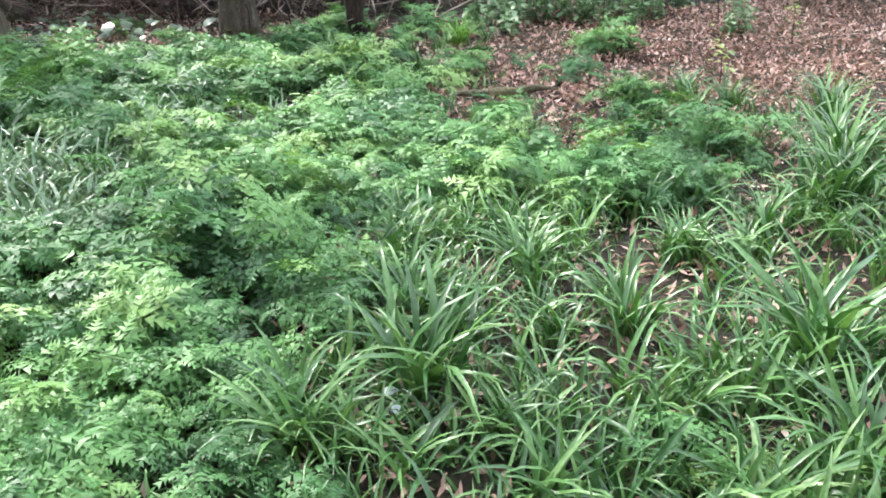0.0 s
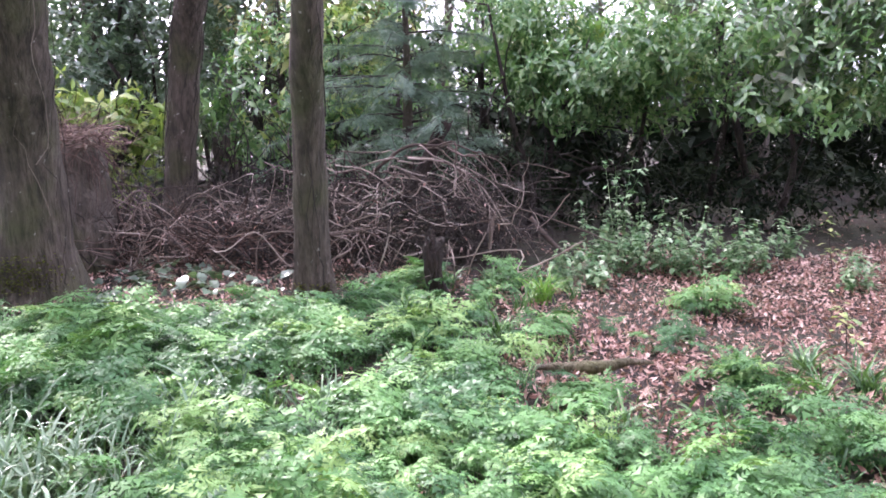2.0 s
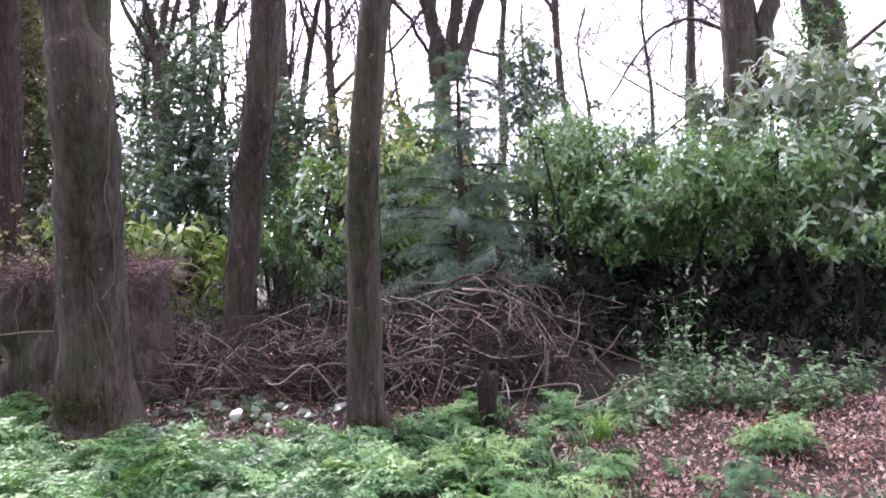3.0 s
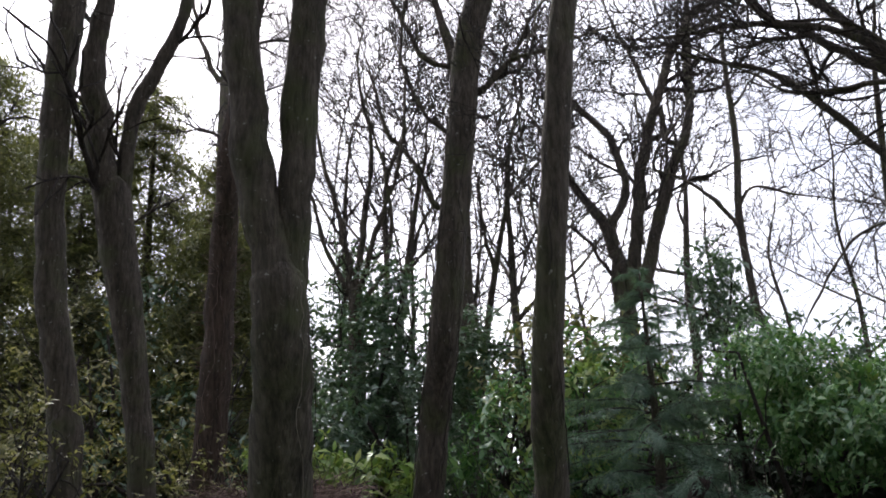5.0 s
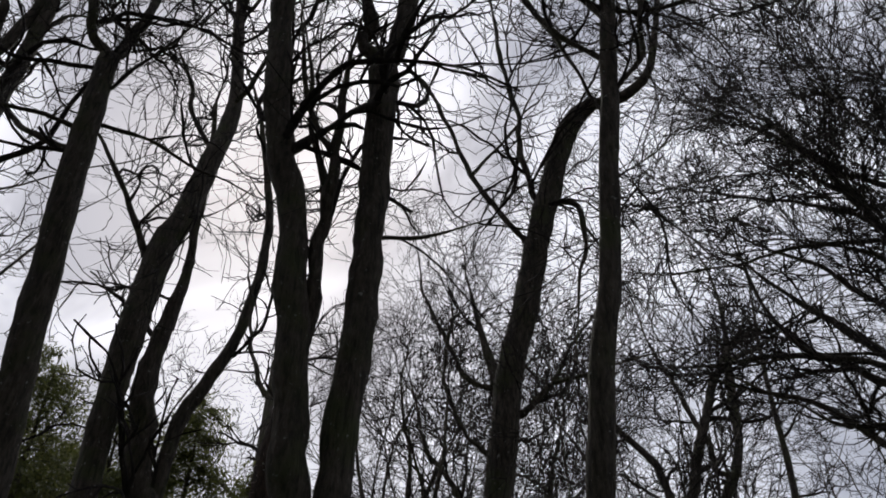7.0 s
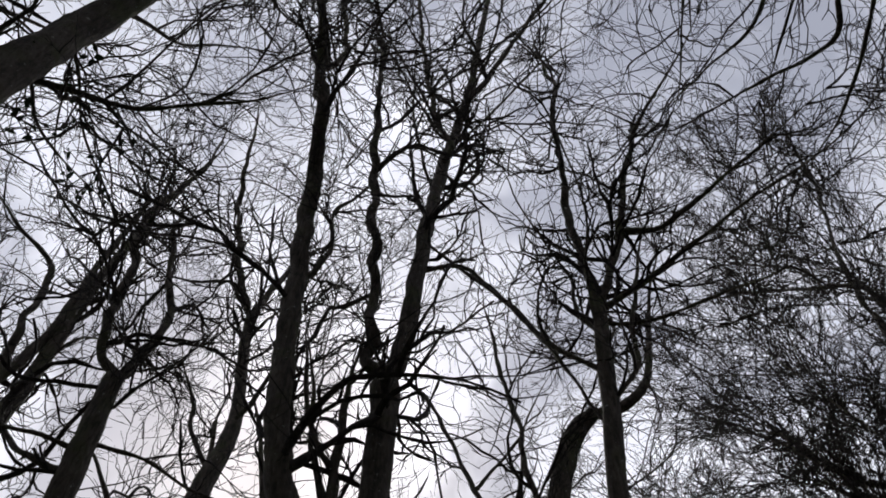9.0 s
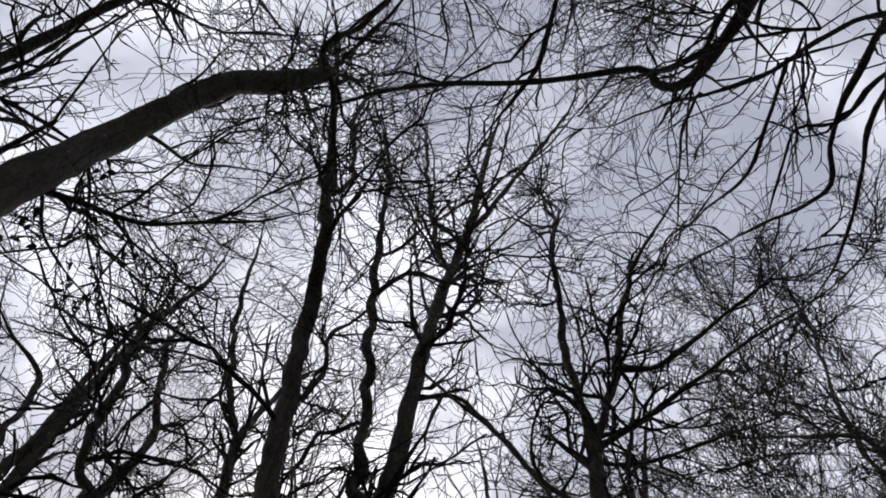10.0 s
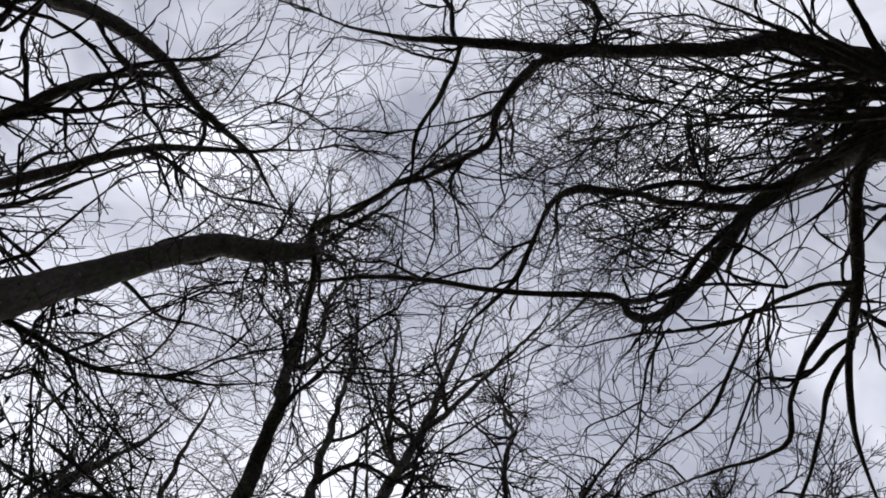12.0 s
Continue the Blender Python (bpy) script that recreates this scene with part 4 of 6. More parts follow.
leaning_tree = tree_base("bare tree leaning in overhead with forked limbs")
limb(leaning_tree, "trunk", (-5.6, 0.0, -0.1, 0.26), (-5.3, 0.2, 3.0, 0.19), (-4.95, 0.4, 5.2, 0.165), (-4.84, 0.46, 6.35, 0.156), (-5.7, 0.24, 8.8, 0.164), (-6.06, 0.1, 11.24, 0.138), broken=True)
limb(leaning_tree, "limb", (-6.06, 0.1, 11.24, 0.105), (-5.84, 0.11, 11.84, 0.084), (-5.14, -0, 12.87, 0.075), (-4.43, 0, 13.61, 0.059), (-3.39, 0.34, 14.6, 0.038))
limb(leaning_tree, "limb", (-4.97, -2.35, 10.33, 0.128), (-4.78, -2.24, 11.2, 0.127), (-4.44, -1.97, 12.13, 0.122), (-4.13, -1.69, 12.78, 0.113), (-3.82, -1.17, 13.44, 0.089), (-3.71, -0.45, 14.02, 0.065), (-3.31, 0.38, 14.63, 0.038))
limb(leaning_tree, "limb", (-5.69, -0.3, 10.7, 0.108), (-5.4, -0.61, 11.53, 0.097), (-4.84, -0.9, 12.22, 0.075), (-4.54, -1.06, 12.87, 0.052), (-4.09, -1.04, 13.59, 0.032))

fan(hedge_trunk, 7.5, 16.0, 30, (-0.85, -0.3, 0.45), 4.6, 0.028)
fan(forked_tree, 11.5, 15.0, 2, (0.1, -0.1, 0.9), 4.0, 0.05)
fan(spreading_tree, 9.3, 11.3, 34, (-0.9, -0.1, 0.40), 2.3, 0.065)
fan(leaning_tree, 8.0, 11.0, 6, (0.6, 0.3, 0.6), 3.4, 0.06)
fan(outer_tree, 9.0, 17.0, 3, (0.3, 0.2, 0.8), 3.2, 0.04)
fan(edge_tree, 8.0, 9.6, 2, (0.1, 0.0, 0.8), 3.6, 0.06)
limb(overhead_tree, "limb", (-4.27, 1.33, 8.4, 0.030), (-4.45, 1.6, 8.75, 0.022), (-4.75, 1.95, 8.85, 0.017), (-4.85, 2.4, 8.95, 0.012))
limb(overhead_tree, "limb", (-4.32, 1.42, 9.6, 0.028), (-4.40, 1.75, 9.5, 0.020), (-4.65, 2.3, 9.25, 0.015), (-4.8, 2.8, 9.2, 0.011))
fan(overhead_tree, 10.5, 13.6, 6, (0.2, 0.5, 0.7), 3.2, 0.05)
fan(straight_tree, 8.4, 9.2, 4, (0.1, 0.0, 1.0), 4.0, 0.04)
vines(double_tree, 3, 4.0, -1.0, DEAD)
vines(double_tree, 5, 4.0, -0.2, TWIG)
vines(straight_tree, 5, 3.5, -0.6, TWIG)
vines(ivy_tree, 6, 5.0, -0.9, DEAD_RED)
vines(broken_tree, 14, 6.0, -1.2, TWIG)
shaggy(broken_tree, 5.0, 11.2, 1100, 0.22, TWIG)
shaggy(ivy_tree, 1.0, 6.0, 500, 0.25, DEAD_RED)
crown(straight_tree, 1.5, 2.0, 6, 2, 7.0)
crown(broken_tree, 0.85, 2.6, 6, 2, 6.0)
crown(double_tree, 0.8, 2.6, 6, 2, 6.0)
crown(forked_tree, 0.75, 2.8, 6, 2)
crown(yoke_tree, 0.75, 2.8, 6, 2)
crown(edge_tree, 0.85, 2.8, 6, 2)
crown(outer_tree, 0.85, 3.0, 6, 2)
crown(ivy_tree, 0.7, 2.2, 5, 3, 4, 0.008, 0.04, 1)
crown(overhead_tree, 1.6, 2.8, 6, 2, 9.0)
crown(spreading_tree, 0.6, 2.6, 6, 2, 9.0)
crown(leaning_tree, 1.55, 2.8, 6, 2, 8)
crown(far_tree, 0.9, 3.4, 5, 3, 5, 0.011, 0.04, 1)
crown(slim_tree, 0.9, 2.4, 5, 3, 5, 0.010, 0.04, 0)
crown(mid_tree, 1.2, 2.6, 6, 4, 5, 0.0065, 0.04, 1, slim=0.7)
crown(thicket_tree, 1.2, 2.2, 6, 3, 4, 0.006, 0.04, 0, slim=0.6)
crown(thin_tree, 1.2, 1.6, 5, 3, 3, 0.006, 0.04, 0, slim=0.6)
crown(thin_fork, 1.2, 1.6, 5, 3, 3, 0.006, 0.04, 0, slim=0.6)
crown(hedge_trunk, 2.0, 2.3, 8, 3, 5, 0.007, 0.05, 0, 0.25, 0.17, 0.75)
crown(hedge_pair, 0.8, 2.6, 5, 3, 5, 0.010, 0.04, 0)
crown(sapling, 0.8, 1.8, 5, 3, 5, 0.006, 0.04, 0, slim=0.6)
crown(back_tree, 0.9, 2.8, 5, 3, 5, 0.010, 0.04, 0)
for gx, gy, gh, gr in ((-9.5, 19.5, 13, 0.16), (-6.8, 22.0, 14, 0.18), (-12.5, 21.5, 13, 0.17), (-3.2, 27.0, 15, 0.20), (5.0, 22.0, 12, 0.18), (-20.0, 21.0, 14, 0.18), (-22.0, 12.0, 14, 0.18), (-13.0, 6.5, 15, 0.15), (-14.0, 3.0, 17, 0.17), (9.5, 17.5, 14, 0.18)):
    generic_tree(gx, gy, gh, gr, "distant bare woodland tree")
for gx, gy, gh, gr in ((1.2, 21.0, 9.5, 0.09), (0.0, 25.0, 10.0, 0.10), (-1.8, 26.0, 11.0, 0.10), (2.6, 24.0, 10.0, 0.10), (-8.6, 24.0, 12.0, 0.11), (-10.6, 23.0, 12.0, 0.11), (-5.4, 24.5, 11.0, 0.10), (-7.4, 26.0, 12.0, 0.11)):
    generic_tree(gx, gy, gh, gr, "thin-twigged bare tree at the far edge of the wood", 9, 0.008, 0.6)
for gx, gy, gh in ((-7.5, 17.0, 10), (-5.2, 19.0, 11), (-4.4, 16.5, 9), (-8.8, 16.0, 10), (-2.8, 20.0, 10), (-6.4, 15.6, 8), (-6.0, 18.0, 10), (-7.0, 19.5, 11), (-4.9, 17.6, 8), (-8.0, 18.5, 10)):
    generic_tree(gx, gy, gh, 0.042, "slender young bare tree in a thicket", 6, 0.0055, 0.5, 1.9)


# ---- ground ----


def ground_height(x, y):
    return 0.05 * np.sin(0.55 * x + 0.4) * np.cos(0.5 * y) + 0.025 * np.sin(1.9 * x + 1.1 * y)


def build_ground():
    near = np.linspace(-14, 14, 141)
    far = np.array([-900, -400, -200, -100, -60, -40, -28, -20])
    gx = np.concatenate([far, near, -far[::-1]])
    gy = np.concatenate([far, near + 6, 6 - far[::-1] + 8])
    x, y = np.meshgrid(gx, gy, indexing="ij")
    fade = np.clip(1 - (np.hypot(x, y - 6) - 12) / 10, 0, 1)
    z = ground_height(x, y) * fade + 0.012 * rng.normal(0, 1, x.shape) * fade
    v = np.stack([x, y, z], -1).reshape(-1, 3)
    n, m = x.shape
    i = (np.arange(n - 1)[:, None] * m + np.arange(m - 1)).ravel()
    f = np.concatenate([np.stack([i, i + m, i + m + 1], 1), np.stack([i, i + m + 1, i + 1], 1)])
    tagged(part("ground", (v, f), SOIL), "dark woodland soil with rotting leaves", "ground", kind="structure")


build_ground()


def spread(v, f, pos, yaw, scale, tilt=None, heading=None):
    """Copies of one small mesh laid out as one pair: turned about z, tipped and scaled."""
    k = len(pos)
    c, s = np.cos(yaw), np.sin(yaw)
    zero, one = np.zeros(k), np.ones(k)
    rot = np.stack([np.stack([c, -s, zero], -1), np.stack([s, c, zero], -1), np.stack([zero, zero, one], -1)], 1)
    if tilt is not None:
        ct, st = np.cos(tilt), np.sin(tilt)
        tip = np.stack([np.stack([one, zero, zero], -1), np.stack([zero, ct, -st], -1), np.stack([zero, st, ct], -1)], 1)
        rot = rot @ tip
    if heading is not None:
        ch, sh = np.cos(heading), np.sin(heading)
        rot = rot @ np.stack([np.stack([ch, zero, sh], -1), np.stack([zero, one, zero], -1), np.stack([-sh, zero, ch], -1)], 1)
    out = np.einsum("kij,nj->kni", rot, v) * np.asarray(scale).reshape(k, 1, 1) + pos[:, None, :]
    return out.reshape(-1, 3), (f[None] + (np.arange(k) * len(v))[:, None, None]).reshape(-1, 3)


def frond_shape(pairs=3, teeth=3, steps=3):
    """A divided leaf on a stalk, reaching out along +y: hanging, toothed, three-cornered leaflets."""
    vs, fs = [], []

    def leaflet(root, ang, drop, length, wide, teeth):
        along = np.array([math.sin(ang), math.cos(ang), drop])
        across = np.array([math.cos(ang), -math.sin(ang), 0.0])
        u = np.linspace(0, 1, teeth + 1)
        rib = root + along * (0.06 + 0.94 * u)[:, None] * length - np.array([0, 0, 0.30 * length]) * (u**2)[:, None]
        fold = rng.uniform(-0.45, 0.05)
        for k in range(teeth):
            q = (k + 0.3) / teeth
            out = (wide * (1 - q) ** 0.75 + 0.03) * length * rng.uniform(0.7, 1.2)
            ahead = along * (0.55 / teeth + 0.06) * length
            for sgn in (-1, 1):
                n = len(vs)
                lobe = across * sgn * out + np.array([0, 0, fold * out])
                vs.extend([rib[k], rib[k + 1], (rib[k] + rib[k + 1]) / 2 + ahead + lobe])
                fs.append([n, n + 1, n + 2] if sgn < 0 else [n, n + 2, n + 1])

    def pinna(root, ang, drop, length, steps):
        leaflet(root + np.array([math.sin(ang), math.cos(ang), drop]) * length * 0.58, ang, drop - 0.1, length * 0.52, 0.42, teeth + 1)
        for q in range(steps):
            w = (q + 0.15) / steps
            at = root + np.array([math.sin(ang), math.cos(ang), drop - 0.16 * w]) * length * w * 0.72
            for s2 in (-1, 1):
                leaflet(at, ang + s2 * rng.uniform(0.75, 1.1), drop + rng.uniform(-0.3, 0.0), length * (0.56 - 0.24 * w) * rng.uniform(0.85, 1.15), 0.42, teeth)

    for j in range(pairs):
        u = j / pairs
        for sgn in (-1, 1):
            root = np.array([0, 0.38 + 0.46 * u + rng.normal(0, 0.02), 0.66 - 0.16 * u * u])
            pinna(root, sgn * (1.15 - 0.45 * u) + rng.normal(0, 0.2), rng.uniform(-0.4, 0.15), 0.50 * (1 - 0.55 * u) * rng.uniform(0.85, 1.15), steps if j < 2 else 2)
    pinna(np.array([0, 0.76, 0.56]), rng.normal(0, 0.15), -0.3, 0.36, 2)
    sv, sf = tubes(np.array([[[0, 0, 0], [0, 0.34, 0.66], [0, 0.88, 0.50]]], float), np.array([[0.014, 0.011, 0.005]]), 3)
    return join([(np.array(vs), np.array(fs)), (sv, sf)])


def strap_leaf(bend, width=0.022, seg=5):
    """A long keeled leaf arching out along +y."""
    u = np.linspace(0, 1, seg + 1)
    th = 1.35 - bend * u**1.3
    y = np.concatenate([[0], np.cumsum(np.cos((th[1:] + th[:-1]) / 2))]) / seg
    z = np.concatenate([[0], np.cumsum(np.sin((th[1:] + th[:-1]) / 2))]) / seg
    w = width * np.minimum(1, 1.6 * (1 - u) ** 0.7) * np.minimum(1, 0.55 + u * 2)
    v = np.stack([np.stack([-w, y, z + w * 0.5], -1), np.stack([0 * w, y, z], -1), np.stack([w, y, z + w * 0.5], -1)], 1).reshape(-1, 3)
    f = []
    for j in range(seg):
        for k in (0, 1):
            a = j * 3 + k
            f += [[a, a + 1, a + 4], [a, a + 4, a + 3]]
    return v, np.array(f)


def blade_leaf(fold=0.25, droop=0.15):
    """A simple pointed oval leaf along +y with a folded midrib."""
    v = [[0, 0, 0], [-0.17, 0.36, fold * 0.17], [0.17, 0.36, fold * 0.17], [0, 0.45, 0.0], [-0.13, 0.72, fold * 0.13 - droop * 0.5], [0.13, 0.72, fold * 0.13 - droop * 0.5], [0, 1, -droop]]
    f = [[0, 3, 1], [0, 2, 3], [1, 3, 4], [3, 2, 5], [3, 6, 4], [3, 5, 6]]
    return np.array(v, float), np.array(f)


def on_ground(xy, up=0.0):
    return np.column_stack([xy, ground_height(xy[:, 0], xy[:, 1]) + up])


def in_patches(patches, per_area, rims=False):
    """Random places inside ellipses given as x, y, rx, ry, density; with rims also how far out each lies, 0 to 1."""
    out = []
    for x, y, rx, ry, d in patches:
        n = int(per_area * d * math.pi * rx * ry)
        r, a = np.sqrt(rng.uniform(0, 1, n)), rng.uniform(0, 2 * np.pi, n)
        out.append(np.column_stack([x + rx * r * np.cos(a), y + ry * r * np.sin(a), r]))
    out = np.concatenate(out)
    return (out[:, :2], out[:, 2]) if rims else out[:, :2]


PARSLEY_PATCHES = [(0.52, 1.82, 0.34, 0.14, 1.9), (-1.0, 2.6, 0.9, 0.75, 1.0), (-1.9, 3.9, 1.5, 1.0, 0.8), (-0.75, 3.7, 0.75, 0.75, 1.0), (-0.2, 4.7, 0.7, 0.55, 1.1), (0.75, 3.9, 0.6, 0.45, 1.1), (-1.8, 5.4, 1.6, 0.8, 0.8), (-0.75, 1.8, 0.6, 0.5, 0.9), (-3.4, 5.0, 1.2, 1.3, 0.7), (0.82, 6.1, 0.28, 0.3, 1.1), (1.3, 6.9, 0.26, 0.2, 0.8), (-0.5, 7.2, 0.7, 0.45, 0.8), (1.4, 4.3, 0.45, 0.3, 0.8), (-4.8, 6.3, 1.3, 0.9, 0.6), (1.05, 5.0, 0.35, 0.3, 0.7), (-1.2, 6.5, 0.9, 0.5, 0.6), (-0.3, 6.0, 0.6, 0.5, 0.5), (-6.5, 7.5, 1.6, 1.2, 0.5)]


def build_parsley():
    xy, rim = in_patches(PARSLEY_PATCHES, 40, True)
    edge = np.interp(xy[:, 0], [-7, -5.2, -3.5, -2.5, -1.8, -1.3, -0.8, 0.3, 3], [9, 7.5, 5.9, 6.1, 6.6, 7.0, 7.6, 7.7, 7.6])
    thin = np.array([noise.noise(Vector((q[0] * 1.9, q[1] * 1.9, 3.0))) for q in xy])
    bare = (((xy[:, 0] + 1.95) / 0.8) ** 2 + ((xy[:, 1] - 3.6) / 0.55) ** 2 < 1) & (rng.uniform(0, 1, len(xy)) < 0.85)
    keep = (xy[:, 1] < edge) & (thin > -0.30) & ~bare
    xy, thin, rim = xy[keep], thin[keep], rim[keep]
    n = len(xy)
    kinds = 7
    xy = np.where((xy[:, 1:] < 1.7) & (xy[:, :1] > 0.1), xy + np.array([0.0, 0.2]), xy)
    tall = np.interp(xy[:, 1], [1.4, 2.6], [0.72, 1.0]) * (0.172 + 0.075 * np.clip(thin * 2, -1, 1) + 0.055 * (1 - rim**2)) * rng.uniform(0.75, 1.25, n)
    shade = 0.36 + 0.50 * thin + rng.normal(0, 0.13, n)
    xy = np.repeat(xy, kinds, 0) + rng.normal(0, 0.03, (n * kinds, 2))
    yaw = (np.arange(kinds) * 2.4)[None].repeat(n, 0).ravel() + rng.uniform(0, 6.28, n).repeat(kinds) + rng.normal(0, 0.25, n * kinds)
    age = rng.uniform(0.45, 1.25, n * kinds)
    size = tall.repeat(kinds) * age
    tone = np.clip(shade.repeat(kinds) + 0.30 * (age - 0.8) + rng.normal(0, 0.17, n * kinds), 0, 0.88)
    tilt, roll = rng.uniform(-0.45, 0.65, n * kinds), rng.normal(0, 0.32, n * kinds)
    near, form = xy[:, 1] < 4.4, rng.integers(0, 5, n * kinds)
    pieces, tones = [], []
    for k in range(5):
        for close in (True, False):
            w = (form == k) & (near == close)
            shape = frond_shape(2 + k % 2, 3 if close else 2, 2)
            pieces.append(spread(*shape, on_ground(xy[w]), yaw[w], size[w], tilt[w], roll[w]))
            tones.append(tone[w].repeat(len(shape[0])))
    tagged(part("cow_parsley", join(pieces), PARSLEY, tone=np.concatenate(tones)), "dense carpet of feathery fresh green cow parsley", "wild plants", kind="stuff")


build_parsley()


def strap_clump(leaves, length, mat, label):
    base = tagged(new("leafy_clump"), label, "plant", "strap-leaved clumps on the woodland floor")
    for j in range(leaves):
        v, f = strap_leaf(rng.uniform(0.6, 2.2), rng.uniform(0.015, 0.026))
        pos = np.array([[rng.normal(0, 0.035), rng.normal(0, 0.035), 0.0]])
        part("leaf", spread(v, f, pos, np.array([j * 2.4 + rng.normal(0, 0.4)]), np.array([length * rng.uniform(0.6, 1.25)]), None, rng.normal(0, 0.14, 1)), mat, base)
    return base


def build_clumps():
    green = "clump of long arching dark green strap leaves"
    kinds = [strap_clump(60, 0.36, STRAP, green), strap_clump(27, 0.27, STRAP, green), strap_clump(17, 0.22, STRAP, green), strap_clump(20, 0.27, STRAP_PALE, "clump of pale grey-green strap leaves among parsley")]
    bright = strap_clump(64, 0.30, STRAP_BRIGHT, "bright yellow-green clump of upright strap leaves")
    bright.matrix_basis = pose(0.14, 7.0, 0.0, 0, 0, 40)
    large = [(0.0, 2.16, 1.2), (1.15, 2.32, 1.3), (-0.31, 1.92, 0.9), (0.27, 1.93, 0.75), (-0.05, 2.62, 0.9), (1.83, 5.31, 0.72), (1.62, 5.6, 0.62), (2.5, 5.4, 0.8), (-0.77, 6.3, 0.7), (1.9, 3.96, 1.2), (0.35, 2.95, 0.95), (2.3, 4.95, 1.1), (2.6, 4.4, 1.2), (1.75, 3.6, 1.2), (0.65, 2.55, 0.9), (1.95, 3.2, 1), (-0.75, 6.2, 0.9), (1.55, 2.2, 1), (1.05, 1.85, 1), (1.9, 2.4, 1.1)]
    middling = [(-0.1, 3.1, 0.9), (1.35, 3.3, 1), (1, 3.1, 1), (0.85, 2.3, 1.1), (0.3, 2.2, 1), (1.65, 2.9, 1.1), (1.6, 5.45, 1.1), (1.85, 5.2, 1), (-0.2, 5.55, 0.9), (0.35, 4.3, 1), (-1.9, 3.3, 1), (-2.2, 3.7, 1), (-1.6, 3, 0.9), (-2.5, 4.3, 1), (-0.6, 5.7, 0.9), (0.1, 3.6, 0.9), (-0.05, 1.8, 1), (0.25, 1.7, 1), (2.2, 3.9, 1.1), (-0.95, 6.6, 0.8), (-0.77, 6.44, 1.1), (-0.13, 6.09, 1.0), (-1.22, 6.7, 0.9), (-0.95, 7.05, 1.0), (-0.62, 7.3, 1.1), (-0.25, 7.35, 1.0), (0.0, 6.75, 0.9), (0.38, 7.2, 0.8), (-1.3, 7.0, 0.9), (0.46, 4.44, 1.0), (0.43, 4.8, 0.8), (1.45, 4.65, 0.9), (1.22, 5.5, 0.9)]
    small = [(0.5, 4.6, 1.1), (-2.9, 4.1, 1.1), (1.2, 5.6, 0.9), (0.05, 5.2, 0.9)]
    places = [(x, y, k, s) for k, row in enumerate((large, middling, small)) for x, y, s in row]
    for x, y, k, s in places:
        m = pose(x, y, float(ground_height(x, y)) - 0.01, 0, 0, rng.uniform(0, 360)) @ Matrix.Scale(s * rng.uniform(0.9, 1.1), 4)
        c = copy_thing(kinds[k], m)
    for i in range(135):
        x, y = rng.uniform(-0.3, 2.7), rng.uniform(1.5, 3.9)
        copy_thing(kinds[1 + i % 2], pose(x, y, float(ground_height(x, y)) - 0.01, 0, 0, rng.uniform(0, 360)) @ Matrix.Scale(rng.uniform(0.5, 1.0), 4))
    for i in range(64):
        x, y = rng.uniform(-3.4, -1.1), rng.uniform(2.6, 5.2)
        copy_thing(kinds[3 if (x + 1.9) ** 2 + (y - 3.6) ** 2 < 0.7 else 2], pose(x, y, float(ground_height(x, y)) - 0.01, 0, 0, rng.uniform(0, 360)) @ Matrix.Scale(rng.uniform(0.6, 1.0), 4))
    for k, (x, y) in enumerate(((2.05, 4.2), (1.5, 4.9), (0.62, 3.3), (-2.05, 3.45))):
        kinds[k].matrix_basis = pose(x, y, 0, 0, 0, 30 * k)


build_clumps()


def strap_carpet(name, label, patches, per_area, mat, low, high):
    """Tufts of strap leaves that have run together into one sward."""
    xy = in_patches(patches, per_area)
    thin = np.array([noise.noise(Vector((q[0] * 2.3, q[1] * 2.3, 9.0))) for q in xy])
    xy = xy[thin > -0.12]
    n, leaves = len(xy), 12
    lean = rng.normal(0, 0.25, n).repeat(leaves)
    at = np.repeat(xy, leaves, 0) + rng.normal(0, 0.028, (n * leaves, 2))
    yaw = rng.uniform(0, 6.28, n).repeat(leaves) + (np.arange(leaves) * 2.4)[None].repeat(n, 0).ravel() + rng.normal(0, 0.5, n * leaves)
    size = rng.uniform(low, high, n).repeat(leaves) * rng.uniform(0.6, 1.2, n * leaves)
    pick = rng.integers(0, 6, n * leaves)
    pieces = []
    for k in range(6):
        w = np.flatnonzero(pick == k)
        pieces.append(spread(*strap_leaf(0.6 + 0.32 * k, rng.uniform(0.019, 0.030), 5), on_ground(at[w], -0.01), yaw[w], size[w], lean[w] * 0.6, lean[w]))
    tagged(part(name, join(pieces), mat), label, "wild plants", kind="stuff")


strap_carpet("strap_leaf_sward", "glossy dark green strap leaves grown together into a sward", [(1.15, 2.55, 1.7, 1.15, 1.0), (0.5, 1.9, 1.0, 0.5, 1.0), (1.9, 3.4, 0.9, 0.8, 0.9), (2.4, 4.3, 0.6, 0.7, 0.6), (0.2, 3.0, 0.5, 0.6, 0.6)], 25, STRAP, 0.18, 0.32)
strap_carpet("pale_sward", "pale grey-green strap leaves crowded among cow parsley", [(-1.65, 3.4, 0.6, 0.5, 1.1), (-2.25, 3.85, 0.6, 0.5, 1.0), (-1.4, 4.4, 0.9, 0.3, 0.7)], 75, STRAP_PALE, 0.20, 0.33)


